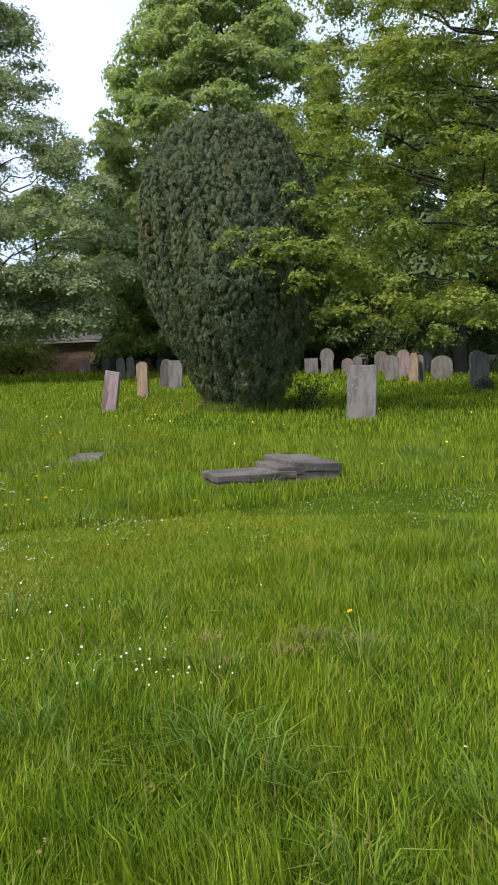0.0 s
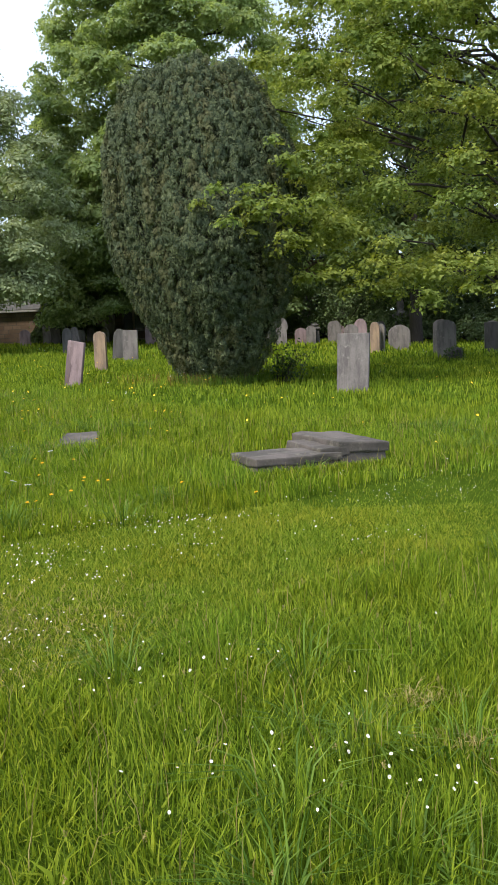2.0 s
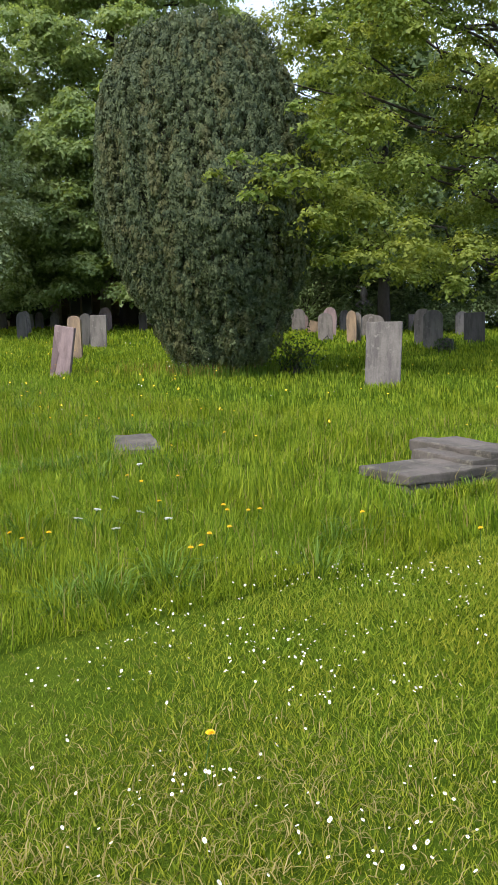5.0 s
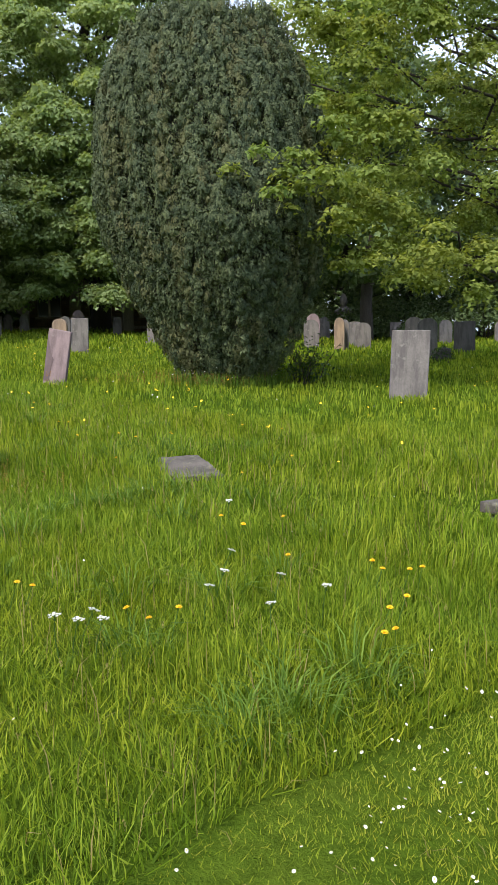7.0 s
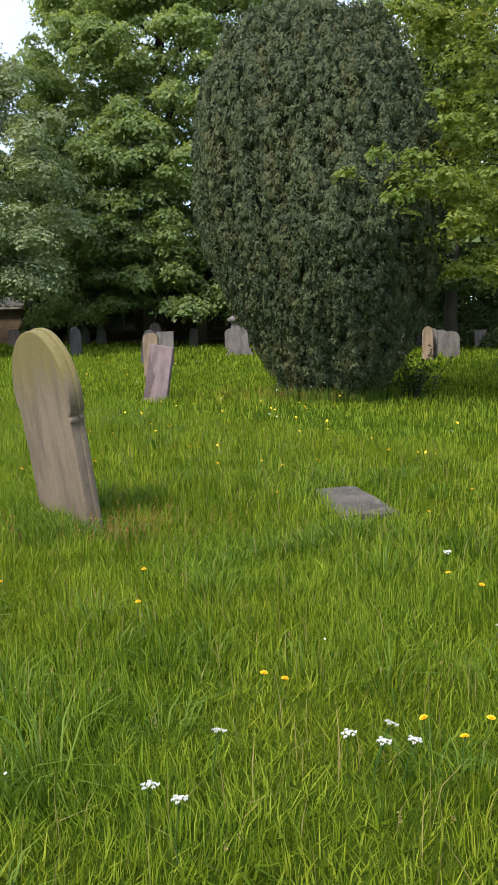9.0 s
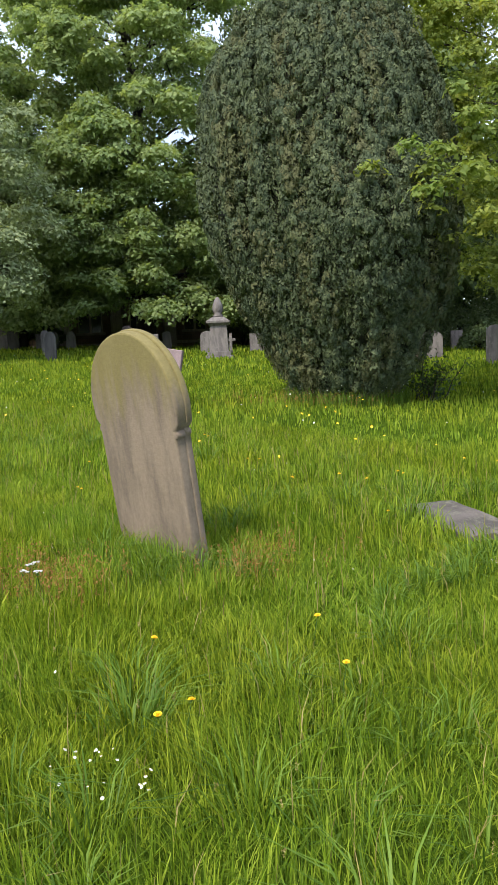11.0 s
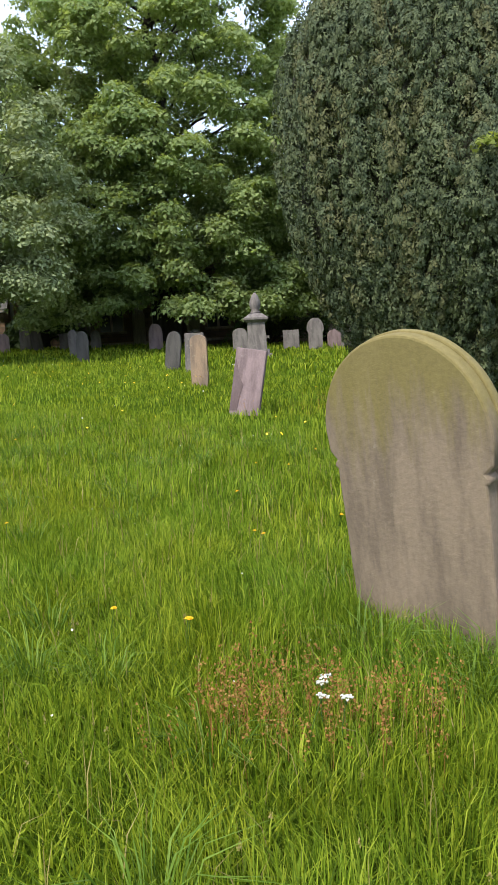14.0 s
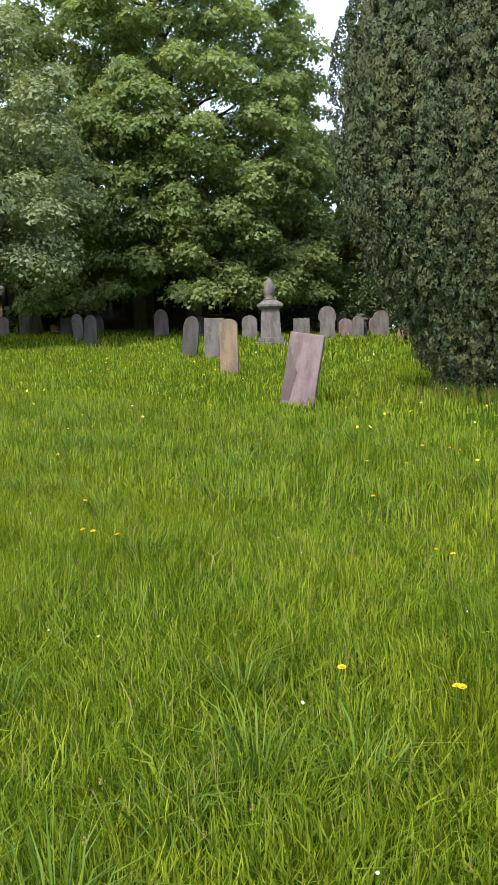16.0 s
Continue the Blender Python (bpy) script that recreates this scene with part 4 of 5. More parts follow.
def wall_with_windows(name, x0, x1, y, z1, wins, depth=0.7):
    """A wall facing -y, bay by bay, with pointed openings cut through."""
    def bay(a, b, z0, zt):
        bm = bmesh.new()
        box(bm, a, b, y, y + depth, z0, zt)
        part(name, bm, M_ASHLAR, church)
    prev = x0
    for cx, w, zb, zt in wins:
        bay(prev, cx - w / 2, -0.4, z1)
        bay(cx - w / 2, cx + w / 2, -0.4, zb)
        k = 8
        rise = w * 0.75
        arch = [(cx + w / 2 - w * 0.5 * (i / k) ** 1.7, zt - rise + rise * math.sin(math.pi / 2 * (i / k) ** 0.85)) for i in range(k + 1)]
        arch = arch + [(2 * cx - a, b) for a, b in reversed(arch[:-1])]
        bm = bmesh.new()
        f = bm.faces.new([bm.verts.new((a, y, b)) for a, b in arch + [(cx - w / 2, z1), (cx + w / 2, z1)]])
        e = bmesh.ops.extrude_face_region(bm, geom=[f])
        bmesh.ops.translate(bm, verts=[v for v in e["geom"] if isinstance(v, bmesh.types.BMVert)], vec=(0, depth, 0))
        bmesh.ops.recalc_face_normals(bm, faces=bm.faces)
        part(name, bm, M_ASHLAR, church)
        prev = cx + w / 2
    bay(prev, x1, -0.4, z1)
    for cx, w, zb, zt in wins:
        win = new("window")
        win.parent = church
        bm = bmesh.new()
        box(bm, cx - w / 2, cx + w / 2, y + 0.34, y + 0.37, zb, zt)
        part("pane", bm, M_GLASS, win)
        bm = bmesh.new()
        for fx in (-0.5, 0.0, 0.5):
            box(bm, cx + fx * w - 0.07, cx + fx * w + 0.07, y + 0.14, y + 0.33, zb, zt - 0.35 * abs(fx) * 2 * w * 0.75, 0.02)
        box(bm, cx - w / 2, cx + w / 2, y + 0.15, y + 0.32, (zb + zt) / 2 + 0.3, (zb + zt) / 2 + 0.42, 0.02)
        part("mullions", bm, M_DRESSED, win)
        bm = bmesh.new()
        box(bm, cx - w / 2 - 0.15, cx + w / 2 + 0.15, y - 0.12, y + 0.3, zb - 0.16, zb - 0.002, 0.02)
        part("sill", bm, M_DRESSED, win)


wall_with_windows("aisle_wall", -10.4, 13.0, 57.5, 5.6, [(-7.6, 1.5, 1.4, 4.4), (-4.4, 1.5, 1.4, 4.4), (-1.2, 1.5, 1.4, 4.4), (2.2, 1.5, 1.4, 4.4), (5.6, 1.5, 1.4, 4.4), (9.0, 1.5, 1.4, 4.4)])
for bx in (-9.2, -6.0, -2.8, 0.5, 3.9, 7.3, 10.8):
    bm = bmesh.new()
    box(bm, bx - 0.35, bx + 0.35, 56.6, 57.49, -0.4, 2.4, 0.03)
    box(bm, bx - 0.30, bx + 0.30, 56.95, 57.49, 2.4, 4.4, 0.03)
    part("buttress", bm, M_DRESSED, church)
bm = bmesh.new()
box(bm, -10.45, 13.05, 57.3, 57.49, 0.55, 0.72, 0.03)
part("plinth_course", bm, M_DRESSED, church)
# projecting porch with low eaves
bm = bmesh.new()
box(bm, -20.0, -10.4, 55.0, 62.0, -0.4, 2.75)
part("porch_wall", bm, M_ASHLAR, church)
bm = bmesh.new()
box(bm, -20.1, -10.35, 54.9, 55.0, 0.3, 0.5, 0.03)
part("plinth_course", bm, M_DRESSED, church)


def roof(x0, x1, ye, yr_, ze, zr, name="roof"):
    bm = bmesh.new()
    v = [bm.verts.new(p) for p in ((x0, ye, ze), (x1, ye, ze), (x1, yr_, zr), (x0, yr_, zr))]
    f = bm.faces.new(v)
    e = bmesh.ops.extrude_face_region(bm, geom=[f])
    bmesh.ops.translate(bm, verts=[q for q in e["geom"] if isinstance(q, bmesh.types.BMVert)], vec=(0, 0, 0.14))
    bmesh.ops.recalc_face_normals(bm, faces=bm.faces)
    part(name, bm, M_SLATE, church)


roof(-20.3, -10.2, 54.7, 60.5, 2.75, 5.8)
roof(-10.6, 13.2, 57.2, 62.0, 5.6, 7.4)
bm = bmesh.new()
box(bm, -20.3, -10.2, 54.62, 54.74, 2.70, 2.82, 0.02)
part("gutter", bm, M_IRON, church)
bm = bmesh.new()
lathe(bm, [(0.10, -0.3), (0.10, 4.6)], -10.05, 56.3, 10)
box(bm, -10.25, -9.85, 56.1, 56.5, 4.6, 4.95, 0.03)
part("downpipe", bm, M_IRON, church)
bm = bmesh.new()
box(bm, -10.5, -9.6, 55.9, 57.49, -0.4, 1.0, 0.04)
box(bm, -10.4, -9.7, 56.0, 57.49, 1.0, 1.25, 0.04)
part("pier", bm, M_DRESSED, church)
tagged(church, "red sandstone parish church with buttresses, pointed windows and slate roofs", "church")


def disc_flowers(px, py, pz, r, petals, n_side=7):
    """Many small cupped flower heads in one array: rim raised round a centre."""
    n = len(px)
    V = np.empty((n, n_side + 1, 3))
    V[:, 0] = np.stack([px, py, pz], 1)
    tilt = rng.normal(size=(n, 2)) * 0.35 + np.array([0.0, -0.25])
    for s in range(n_side):
        a = 2 * math.pi * s / n_side
        ox, oy = r * math.cos(a), r * math.sin(a)
        V[:, s + 1] = np.stack([px + ox, py + oy, pz + r * petals - ox * tilt[:, 0] - oy * tilt[:, 1]], 1)
    idx = []
    for s in range(n_side):
        idx += [0, s + 1, (s + 1) % n_side + 1]
    L = (np.arange(n)[:, None] * (n_side + 1) + np.array(idx)).ravel()
    return V.reshape(-1, 3), np.full(n * n_side, 3), L


# ---- grass ----


def walk_line(x):
    """The y of the trodden line across the meadow."""
    return np.clip(-1.27 * x, 0, 9)


def mown(x, y):
    """1 inside the mown strip, 0 in the long grass."""
    wob = 0.35 * (lattice(x, y, 0.9, 51) - 0.5)
    far_edge = 7.9 + 0.5 * x + wob
    near_edge = 5.75 + 0.62 * x - 0.30 * np.maximum(0, -x - 0.8) ** 1.6 + wob
    return (y < far_edge) & (y > near_edge)


def clear_of_stone(x, y):
    """Leaves the flat stones and the tomb bare."""
    c, s = math.cos(radians(TURN)), math.sin(radians(TURN))
    u, v = (x - TX) * c + (y - TY) * s, -(x - TX) * s + (y - TY) * c
    on_tomb = (u > -0.04) & (u < 1.60) & (v > -0.04) & (v < 0.64 + 0.50 * (u > 0.9))
    on_slab = (np.abs(x + 2.42) < 0.21) & (np.abs(y - 11.62) < 0.50)
    at_foot = (x + 4.42) ** 2 + (y - 10.84) ** 2 < 0.20 ** 2
    return ~(on_tomb | on_slab | at_foot)


def by_tomb(x, y):
    """Grass stays shorter close round the chest tomb."""
    c, s = math.cos(radians(TURN)), math.sin(radians(TURN))
    u, v = (x - TX) * c + (y - TY) * s, -(x - TX) * s + (y - TY) * c
    return np.where((u > -0.3) & (u < 1.7) & (v > -0.7) & (v < 1.3), 0.5, 1.0)


def scatter(x0, x1, s0, s1, density):
    n = int((x1 - x0) * (s1 - s0) * density)
    x = x0 + (x1 - x0) * rng.random(n)
    y = walk_line(x) + s0 + (s1 - s0) * rng.random(n)
    k = clear_of_stone(x, y)
    return x[k], y[k]


def meadow(name, x, y, h0, h1, w0, w1, mt, mt_short, label):
    m = mown(x, y)
    hn = (0.65 * lattice(x, y, 0.32, 61) + 0.35 * lattice(x, y, 1.7, 62)) ** 1.7 * 1.35
    h = (h0 + (h1 - h0) * hn) * (0.55 + 0.75 * rng.random(len(x)))
    h = np.where(m, 0.022 + 0.040 * rng.random(len(x)), h * by_tomb(x, y))
    w = (w0 + (w1 - w0) * rng.random(len(x))) * np.where(m, 0.5, 1.0)
    lean = 0.08 + 0.62 * rng.random(len(x)) ** 1.6
    lean = np.where(m, lean + 0.25, lean)
    az = 2 * math.pi * (lattice(x, y, 0.4, 63) * 1.6) + rng.normal(size=len(x)) * 0.8
    for sel, mat, nm in ((~m, mt, name), (m, mt_short, "mown_" + name)):
        if sel.sum() > 50:
            ob = link_mesh(nm, blades(nm, x[sel], y[sel], h[sel], w[sel], lean[sel], mat, az=az[sel]))
            tagged(ob, label if nm == name else "short yellowish mown grass of the trodden strip", "grass", kind="stuff")


x, y = scatter(-9.0, 3.2, 1.0, 6.5, 2500)
meadow("grass", x, y, 0.06, 0.21, 0.0026, 0.0055, M_GRASS, M_MOWN, "long fresh green meadow grass")
x, y = scatter(-10.0, 7.5, 6.5, 14.0, 920)
meadow("grass", x, y, 0.09, 0.25, 0.005, 0.0095, M_GRASS, M_MOWN, "long green meadow grass further off")
x, y = scatter(-14.0, 14.0, 14.0, 29.0, 180)
meadow("grass", x, y, 0.08, 0.22, 0.010, 0.020, M_GRASS, M_MOWN, "long green meadow grass among the graves")
x, y = scatter(-22.0, 26.0, 29.0, 49.0, 42)
meadow("grass", x, y, 0.10, 0.28, 0.03, 0.06, M_GRASS, M_MOWN, "distant meadow grass before the church")

# dense bottom growth under the long blades
x, y = scatter(-9.0, 3.2, 1.0, 7.5, 2600)
m = mown(x, y)
for sel, mat, lab in ((~m, M_GRASS, "dense short growth under the long grass"), (m, M_MOWN, "dense close-cut turf of the mown strip")):
    k = int(sel.sum())
    h = 0.05 + 0.06 * rng.random(k) if mat is M_GRASS else 0.018 + 0.03 * rng.random(k)
    tagged(link_mesh("short_grass", sward("short_grass", x[sel], y[sel], h, (0.006 + 0.008 * rng.random(k)) * (1.0 if mat is M_GRASS else 0.6), mat)), lab, "grass", kind="stuff")
x, y = scatter(-6.0, 3.2, 1.0, 7.5, 2600)
k = mown(x, y)
x, y = x[k], y[k]
tagged(link_mesh("short_grass", sward("short_grass", x, y, 0.015 + 0.03 * rng.random(len(x)), 0.0035 + 0.0045 * rng.random(len(x)), M_MOWN)), "close-cut turf with clover of the mown strip", "grass", kind="stuff")

# coarse tufts: fans of broader, bluer blades
tx, ty = scatter(-8.5, 3.0, 1.2, 12.0, 3.4)
k = ~mown(tx, ty) & (lattice(tx, ty, 1.1, 71) > 0.45)
tx, ty = tx[k], ty[k]
extra = np.array([(0.05, 2.75), (-0.15, 2.95), (0.75, 2.6), (-2.75, 7.0), (-2.4, 7.2), (-2.95, 6.9), (-4.9, 10.75), (-4.6, 10.85), (-4.3, 10.7), (-3.2, 10.3), (-2.9, 10.5), (-2.7, 10.7), (-4.75, 11.0), (-5.1, 11.2)])
tx, ty = np.concatenate([tx, extra[:, 0], extra[:, 0] + 0.08]), np.concatenate([ty, extra[:, 1], extra[:, 1] - 0.1])
per = 46
cx, cy = np.repeat(tx, per), np.repeat(ty, per)
az = rng.random(len(cx)) * 2 * math.pi
rr = 0.09 * np.sqrt(rng.random(len(cx)))
size = np.repeat(0.7 + 0.6 * rng.random(len(tx)), per)
tuft = link_mesh("coarse_grass", blades("coarse_grass", cx + rr * np.cos(az), cy + rr * np.sin(az), (0.14 + 0.16 * rng.random(len(cx))) * size,
                                        0.0035 + 0.0045 * rng.random(len(cx)), 0.45 + 0.9 * rng.random(len(cx)), M_TUFT, az=az))
tagged(tuft, "coarse blue-green grass tufts with broad arching blades", "grass", kind="stuff")

# fringe of grass against the tomb and the upright stones
fu = -0.10 + 1.85 * rng.random(2600)
fv = -0.10 - 0.14 * rng.random(2600)
fu[1900:], fv[1900:] = -0.08 - 0.10 * rng.random(700), -0.1 + 0.75 * rng.random(700)
ct, st = math.cos(radians(TURN)), math.sin(radians(TURN))
fx = np.concatenate([TX + fu * ct - fv * st, np.full(300, -4.655) + 0.42 * rng.normal(size=300), 2.42 + 0.36 * rng.normal(size=260)])
fy = np.concatenate([TY + fu * st + fv * ct, 11.05 - 1.2 * (fx[2600:2900] + 4.655) * 0.8 + 0.10 * rng.normal(size=300), 17.30 + 0.1 * rng.normal(size=260)])
fringe = link_mesh("grass_fringe", blades("grass_fringe", fx, fy, 0.05 + 0.10 * rng.random(len(fx)), 0.006 + 0.006 * rng.random(len(fx)), 0.1 + 0.5 * rng.random(len(fx)), M_GRASS))
tagged(fringe, "uncut longer grass against the tomb and stones", "grass", kind="stuff")

# thin pale seed stems
dx, dy = scatter(-9, 3.2, 1.0, 13.0, 45)
k = ~mown(dx, dy)
dx, dy = dx[k], dy[k]
seeds = link_mesh("seeding_grass", blades("seeding_grass", dx, dy, 0.14 + 0.16 * rng.random(len(dx)), 0.0022 + 0.0025 * rng.random(len(dx)), 0.05 + 0.7 * rng.random(len(dx)) ** 2, M_STRAW))
tagged(seeds, "thin pale straw-coloured seed stems in the meadow", "grass", kind="stuff")

# rank growth and pale seed heads at the yew's foot
a = math.pi * (1 + rng.random(1500))
r = 0.95 + 0.35 * rng.random(1500)
fx, fy = YX + r * np.cos(a), YY + r * np.sin(a)
tagged(link_mesh("rank_grass", blades("rank_grass", fx, fy, 0.16 + 0.26 * rng.random(1500), 0.008 + 0.008 * rng.random(1500), 0.1 + 0.5 * rng.random(1500), M_TUFT)), "rank uncut grass round the yew's foot", "grass", kind="stuff")
v, s_, l_ = disc_flowers(fx[:70], fy[:70] - 0.1, ground_z(fx[:70], fy[:70]) + 0.18 + 0.22 * rng.random(70), 0.007 + 0.007 * rng.random(70), 0.1, 5)
tagged(link_mesh("pale_weed_flowers", array_mesh("pale_weed_flowers", v, s_, l_, M_WHITE)), "pale weed flowers under the yew", "flowers", kind="stuff")

# plantain rosettes: broad, ribbed, low leaves
px, py = scatter(-8.5, 2.5, 1.2, 8.0, 1.5)
k = ~mown(px, py)
px, py = np.repeat(px[k], 7), np.repeat(py[k], 7)
tagged(link_mesh("plantain", blades("plantain", px + 0.01 * rng.normal(size=len(px)), py + 0.01 * rng.normal(size=len(px)), 0.10 + 0.09 * rng.random(len(px)), 0.008 + 0.008 * rng.random(len(px)),
                                    0.5 + 0.7 * rng.random(len(px)), M_GRASS)), "broad low plantain leaves among the grass", "weeds", kind="stuff")
px, py = scatter(-8.5, 2.5, 1.2, 7.0, 6.0)
k = ~mown(px, py)
px, py = px[k], py[k]
pz = ground_z(px, py) + 0.10 + 0.10 * rng.random(len(px))
per = 14
pp = np.stack([np.repeat(px, per), np.repeat(py, per), np.repeat(pz, per)], 1) + rng.normal(size=(len(px) * per, 3)) * np.array([0.003, 0.003, 0.008])
tagged(link_mesh("seed_head", leaf_cloud("seed_head", pp, np.tile([0, -1.0, 0.3], (len(pp), 1)), np.full(len(pp), 0.006), M_STRAW, simple=True)), "small brown plantain seed heads in the meadow", "weeds", kind="stuff")

# thinner grass behind and beside the walk
x = -20 + 34 * rng.random(30000)
y = walk_line(x) + 1.1 - 14 * rng.random(30000) ** 1.2
meadow("grass", x, y, 0.06, 0.20, 0.010, 0.022, M_GRASS, M_MOWN, "meadow grass beside and behind the walk")
x = np.concatenate([3.0 + 8 * rng.random(9000), -9.0 - 9 * rng.random(9000)])
y = walk_line(x) + 1.0 + 13 * rng.random(18000)
meadow("grass", x, y, 0.06, 0.20, 0.010, 0.022, M_GRASS, M_MOWN, "meadow grass to the sides of the walk")

# dry clippings
spots = [(0.58, 4.07), (0.29, 4.14), (-0.13, 3.78), (-0.17, 4.11), (0.34, 4.17), (0.19, 3.94)]
dx = np.concatenate([np.full(130, a) + rng.normal(size=130) * 0.08 for a, b in spots] + [(-2.6 + 0.8 * rng.normal(size=3800))])
dy = np.concatenate([np.full(130, b) + rng.normal(size=130) * 0.04 for a, b in spots] + [(5.05 + 0.40 * rng.normal(size=3800))])
straw = link_mesh("dry_grass", blades("dry_grass", dx, dy, 0.02 + 0.04 * rng.random(len(dx)), 0.002 + 0.002 * rng.random(len(dx)), 1.0 + rng.random(len(dx)), M_STRAW, z=ground_z(dx, dy) + np.where(dx > -0.6, 0.055, 0.02)))
tagged(straw, "brown dry grass clippings lying in the turf", "grass", kind="stuff")

# sorrel spikes round the near stone
so = [(-5.60, 10.60, 0.20, 75), (-5.35, 10.42, 0.20, 60), (-4.30, 10.45, 0.16, 30), (-4.0, 10.7, 0.2, 24), (-0.9, 20.0, 0.7, 110), (-2.0, 20.3, 0.7, 60)]
dx = np.concatenate([a + r * rng.normal(size=c) for a, b, r, c in so])
dy = np.concatenate([b + 0.6 * r * rng.normal(size=c) for a, b, r, c in so])
hs = 0.20 + 0.15 * rng.random(len(dx))
sor = link_mesh("sorrel", blades("sorrel", dx, dy, hs, 0.0016 + 0.001 * rng.random(len(dx)), 0.05 + 0.25 * rng.random(len(dx)), M_SORREL))
per = 16
ux, uy = np.repeat(dx, per), np.repeat(dy, per)
uh = np.repeat(hs, per) * (0.45 + 0.55 * rng.random(len(ux)))
up_ = np.stack([ux + 0.010 * rng.normal(size=len(ux)), uy + 0.010 * rng.normal(size=len(ux)), ground_z(ux, uy) + uh], 1)
tagged(link_mesh("sorrel_seed", leaf_cloud("sorrel_seed", up_, np.tile([0, -0.5, 0.6], (len(ux), 1)), np.full(len(ux), 0.010), M_SORREL, simple=True)), "rusty seed clusters of the sorrel spikes", "sorrel", kind="stuff")
tagged(sor, "reddish brown sorrel spikes in seed", "sorrel", kind="stuff")

# ---- flowers ----


# daisies: thick in the mown strip, thin elsewhere
qx, qy = scatter(-8, 3.5, 1.2, 12, 110)
dens = np.where(mown(qx, qy), 0.03 + 1.3 * np.maximum(0, lattice(qx, qy, 0.5, 81) - 0.58) * 2, 0.010)
k = rng.random(len(qx)) < dens
qx, qy = qx[k], qy[k]
cl = [(-1.35, 6.95, 0.35, 90), (-2.0, 6.2, 0.45, 90), (1.1, 7.6, 0.7, 110), (2.2, 8.3, 0.5, 60), (-0.9, 4.3, 0.35, 26), (-0.45, 3.4, 0.3, 22), (-0.9, 3.6, 0.3, 18), (-2.0, 4.9, 0.5, 60), (-5.2, 8.55, 0.14, 14), (-5.05, 8.4, 0.12, 10), (-2.45, 5.25, 0.12, 24), (-1.62, 5.75, 0.16, 26)]
qx = np.concatenate([qx] + [a + r * rng.normal(size=c) for a, b, r, c in cl])
qy = np.concatenate([qy] + [b + 0.4 * r * rng.normal(size=c) for a, b, r, c in cl])
qz = ground_z(qx, qy) + np.where(mown(qx, qy), 0.07, 0.15) + 0.03 * rng.random(len(qx))
sz = 0.0030 + 0.0034 * rng.random(len(qx))
v, s, l_ = disc_flowers(qx, qy, qz, sz, 0.12)
daisies = link_mesh("daisies", array_mesh("daisies", v, s, l_, M_WHITE))
tagged(daisies, "scattered small white daisies in the grass", "daisies", kind="stuff")
v, s, l_ = disc_flowers(qx, qy, qz + 0.003, sz * 0.36, -0.3, 5)
tagged(link_mesh("daisy_centres", array_mesh("daisy_centres", v, s, l_, M_CENTRE)), "tiny yellow daisy centres", "daisies", kind="stuff")

# far pale seed heads and flower dust
qx, qy = scatter(-12, 14, 11, 34, 1.1)
k = lattice(qx, qy, 2.2, 91) > 0.55
qx, qy = qx[k], qy[k]
v, s, l_ = disc_flowers(qx, qy, ground_z(qx, qy) + 0.17 + 0.08 * rng.random(len(qx)), 0.006 + 0.010 * rng.random(len(qx)), 0.1, 5)
tagged(link_mesh("far_flowers", array_mesh("far_flowers", v, s, l_, M_WHITE)), "pale distant meadow flowers", "flowers", kind="stuff")
qx, qy = scatter(-10, 6, 9, 26, 0.7)
v, s, l_ = disc_flowers(qx, qy, ground_z(qx, qy) + 0.20 + 0.06 * rng.random(len(qx)), 0.012 + 0.008 * rng.random(len(qx)), 0.2, 5)
tagged(link_mesh("far_buttercups", array_mesh("far_buttercups", v, s, l_, M_YELLOW)), "small yellow distant buttercups", "flowers", kind="stuff")


def stem_bm(h, r=0.0022):
    bm = bmesh.new()
    lathe(bm, [(r, 0), (r, h * 0.5), (r * 0.8, h)], 0, 0, 5)
    for v in bm.verts:
        v.co.x += 0.03 * (v.co.z / h) ** 2
    return bm


def dandelion():
    root = new("dandelion")
    part("stem", stem_bm(0.2), M_FERN, root)
    bm = bmesh.new()
    for ring, (r, z, c) in enumerate(((0.0165, 0.004, 13), (0.012, 0.008, 10), (0.007, 0.011, 7))):
        for k in range(c):
            a = 2 * math.pi * (k + 0.5 * ring) / c
            d, q = Vector((math.cos(a), math.sin(a), 0)), Vector((-math.sin(a), math.cos(a), 0))
            o = Vector((0.03, 0, 0.2))
            vs = [o + d * 0.002, o + d * r * 0.8 + q * 0.0035 + Vector((0, 0, z)), o + d * r + Vector((0, 0, z * 0.8)), o + d * r * 0.8 - q * 0.0035 + Vector((0, 0, z))]
            bm.faces.new([bm.verts.new(p) for p in vs])
    part("petals", bm, M_YELLOW, root)
    tagged(root, "bright yellow dandelion flower on a thin green stem", "flower", "yellow meadow flowers")
    return root


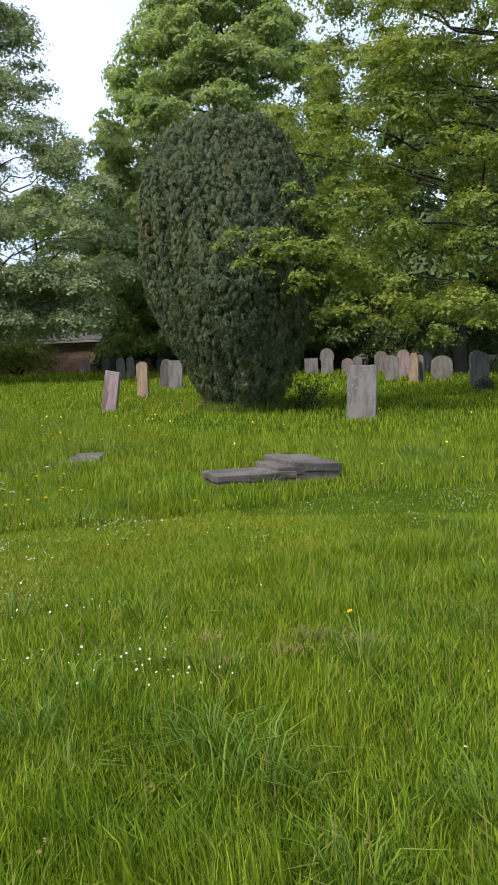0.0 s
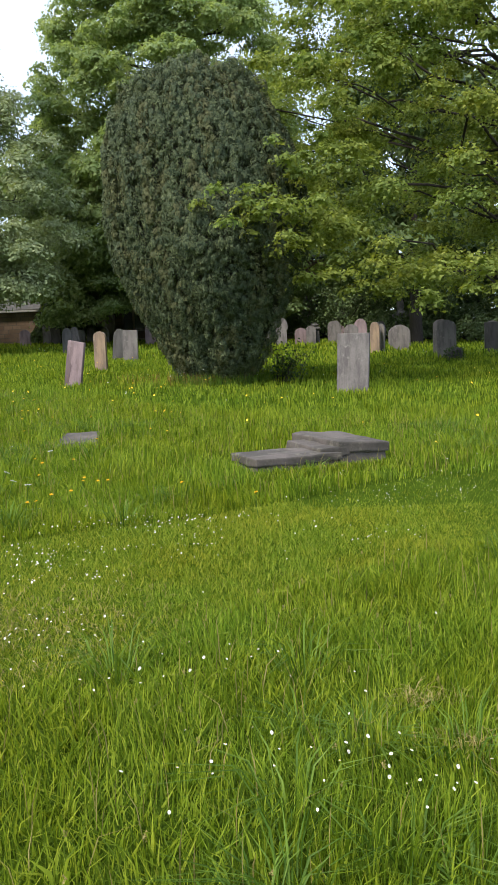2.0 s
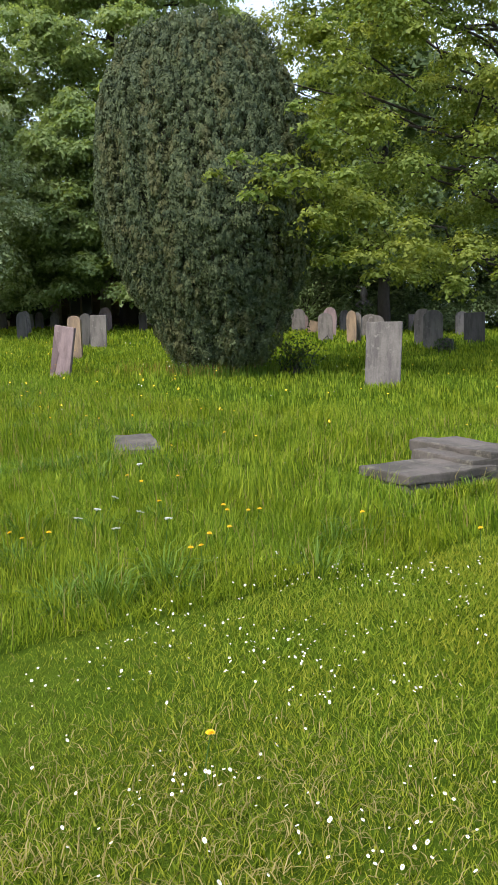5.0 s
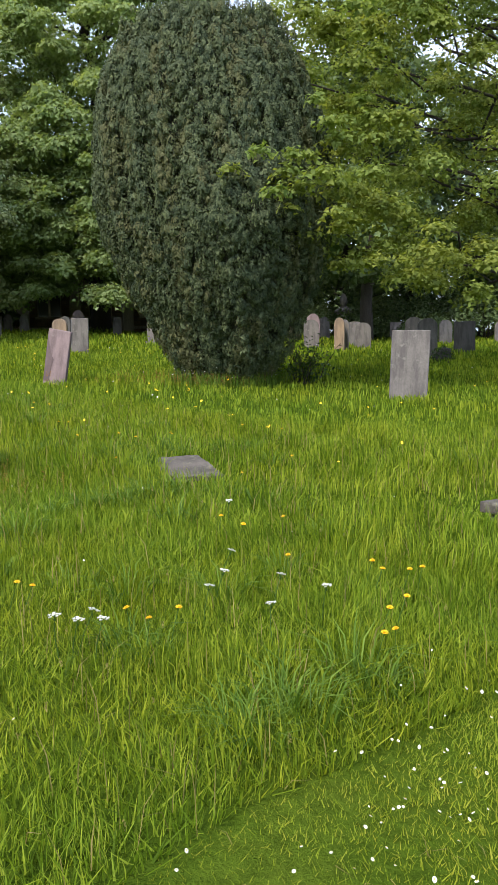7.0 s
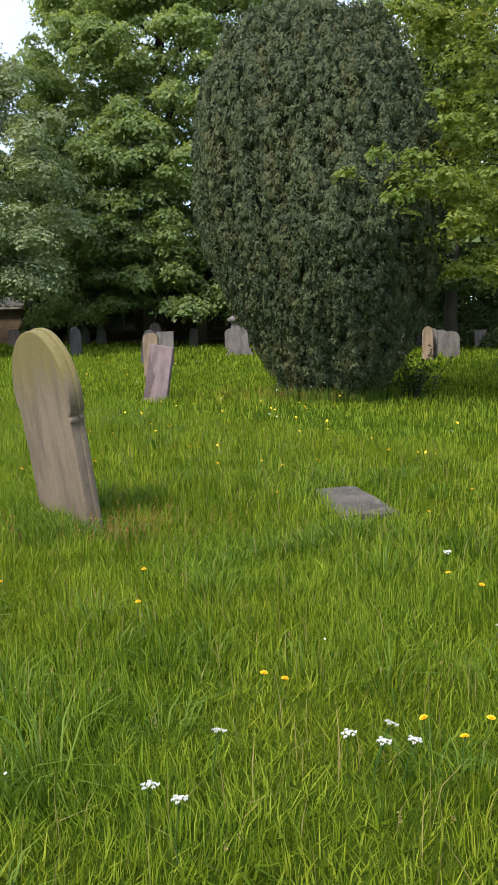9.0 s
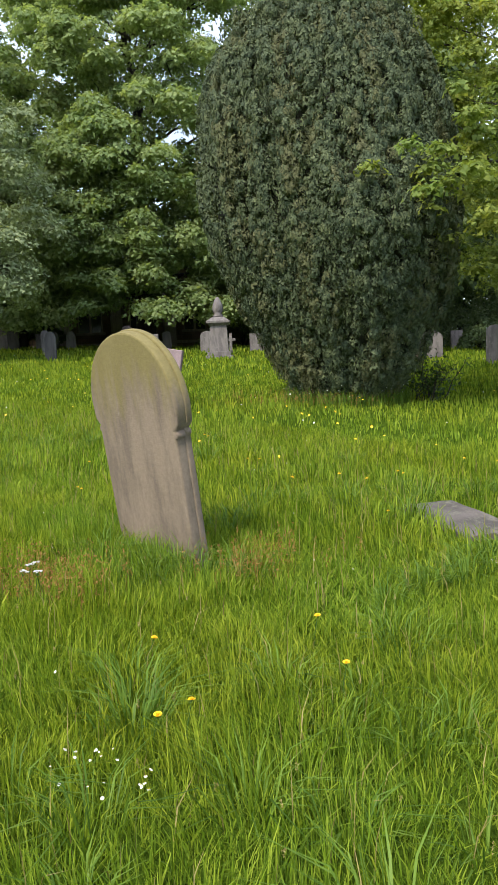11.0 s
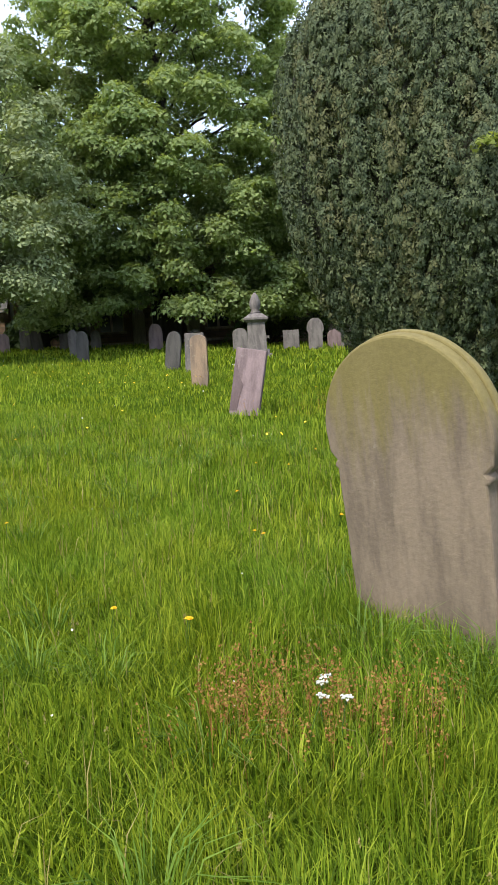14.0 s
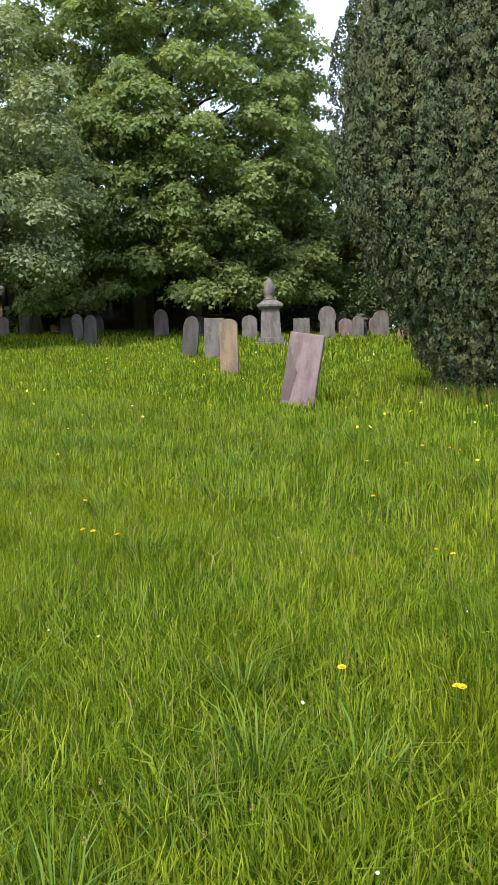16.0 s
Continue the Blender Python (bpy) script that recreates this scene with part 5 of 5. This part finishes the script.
def umbel():
    root = new("yarrow_flower")
    part("stem", stem_bm(0.22), M_FERN, root)
    bm = bmesh.new()
    for u in range(9):
        au, qu = u * 2.4, 0.025 * math.sqrt(u / 9)
        for k in range(6):
            a, q = k * 2.4 + u, 0.0065 * math.sqrt(k / 6)
            c = Vector((0.03 + qu * math.cos(au) + q * math.cos(a), qu * math.sin(au) + q * math.sin(a), 0.222 - 6 * qu * qu + 0.004 * math.sin(u * 3.7)))
            bmesh.ops.create_cone(bm, cap_ends=True, segments=5, radius1=0.0016, radius2=0.0027, depth=0.004, matrix=Matrix.Translation(c))
    part("floret_cluster", bm, M_WHITE, root)
    bm = bmesh.new()
    for k in range(7):
        a = k * 0.9
        lathe(bm, [(0.001, 0.19), (0.001, 0.20)], 0.03, 0, 3)
        b0, b1 = Vector((0.028, 0, 0.19)), Vector((0.03 + 0.022 * math.cos(a), 0.022 * math.sin(a), 0.218))
        w = Vector((-math.sin(a), math.cos(a), 0)) * 0.0012
        bm.faces.new([bm.verts.new(p) for p in (b0 - w, b0 + w, b1 + w, b1 - w)])
    part("umbel_ray", bm, M_FERN, root)
    tagged(root, "flat white umbel of tiny flowers on a stem", "flower", "white umbel flowers")
    return root


YELLOW_A = [(-6.17, 11.64), (-5.82, 11.41), (-5.26, 12.84), (-5.08, 14.03), (-4.7, 15.26), (-4.41, 15.06), (-3.74, 15.68), (-3.67, 15.5), (-7.02, 14.41),
            (-6.95, 13.67), (-6.81, 13.5), (-7.18, 16.23), (-7.1, 17.77), (-6.96, 13.68), (-4.57, 13.09), (-3.92, 15.85), (-4.94, 8.8), (-4.82, 8.82),
            (-5.17, 12.72), (-3.59, 13.84), (-3.43, 12.91), (-2.75, 12.56), (-5.83, 11.37), (-4.93, 9.45), (-4.13, 9.56), (-3.68, 8.1), (-2.44, 9.09)]
YELLOW_B = [(-4.17, 9.03), (-3.46, 13.76), (-3.04, 11.37), (-2.39, 12.81), (-1.11, 12.97), (-2.15, 10.65), (-3.74, 8.17), (-3.17, 7.72), (-3.14, 7.56), (-3.03, 7.69),
            (-2.25, 7.28), (-2.14, 7.27), (-2.11, 7.57), (-1.98, 7.69), (-1.93, 8.21), (-1.95, 8.06), (-1.8, 8.03), (-1.72, 8.03), (-2.13, 9.13), (-2.32, 8.34),
            (-2.53, 9.22), (-1.45, 11.27), (-1.26, 13.16), (-1.06, 7.85), (-0.48, 7.37), (-2.37, 5.32), (-1.51, 13.38), (-2.38, 12.7), (-2.96, 12.9), (0.6, 4.18)]
UMBELS = [(-3.45, 7.56), (-3.36, 7.55), (-3.95, 7.65), (-2.39, 9.54), (-4.15, 7.41), (-4.08, 7.31), (-2.77, 8.07), (-2.69, 8.39), (-2.86, 7.83), (-3.5, 7.63), (-3.43, 7.65),
          (-2.51, 7.93), (-2.6, 7.56), (-5.38, 10.61), (-5.44, 10.52), (-5.52, 10.46), (-5.41, 10.41), (-2.31, 7.77)]
for maker, spots, lift in ((dandelion, YELLOW_A + YELLOW_B, -0.02), (umbel, UMBELS, 0.0)):
    first = None
    for fx, fy in spots:
        m = pose(fx - 0.03, fy, gz(fx, fy) + lift, rng.normal() * 7, rng.normal() * 7, rng.random() * 40 - 20)
        if first is None:
            first = maker()
            first.matrix_world = m
        else:
            copy_thing(first, m)
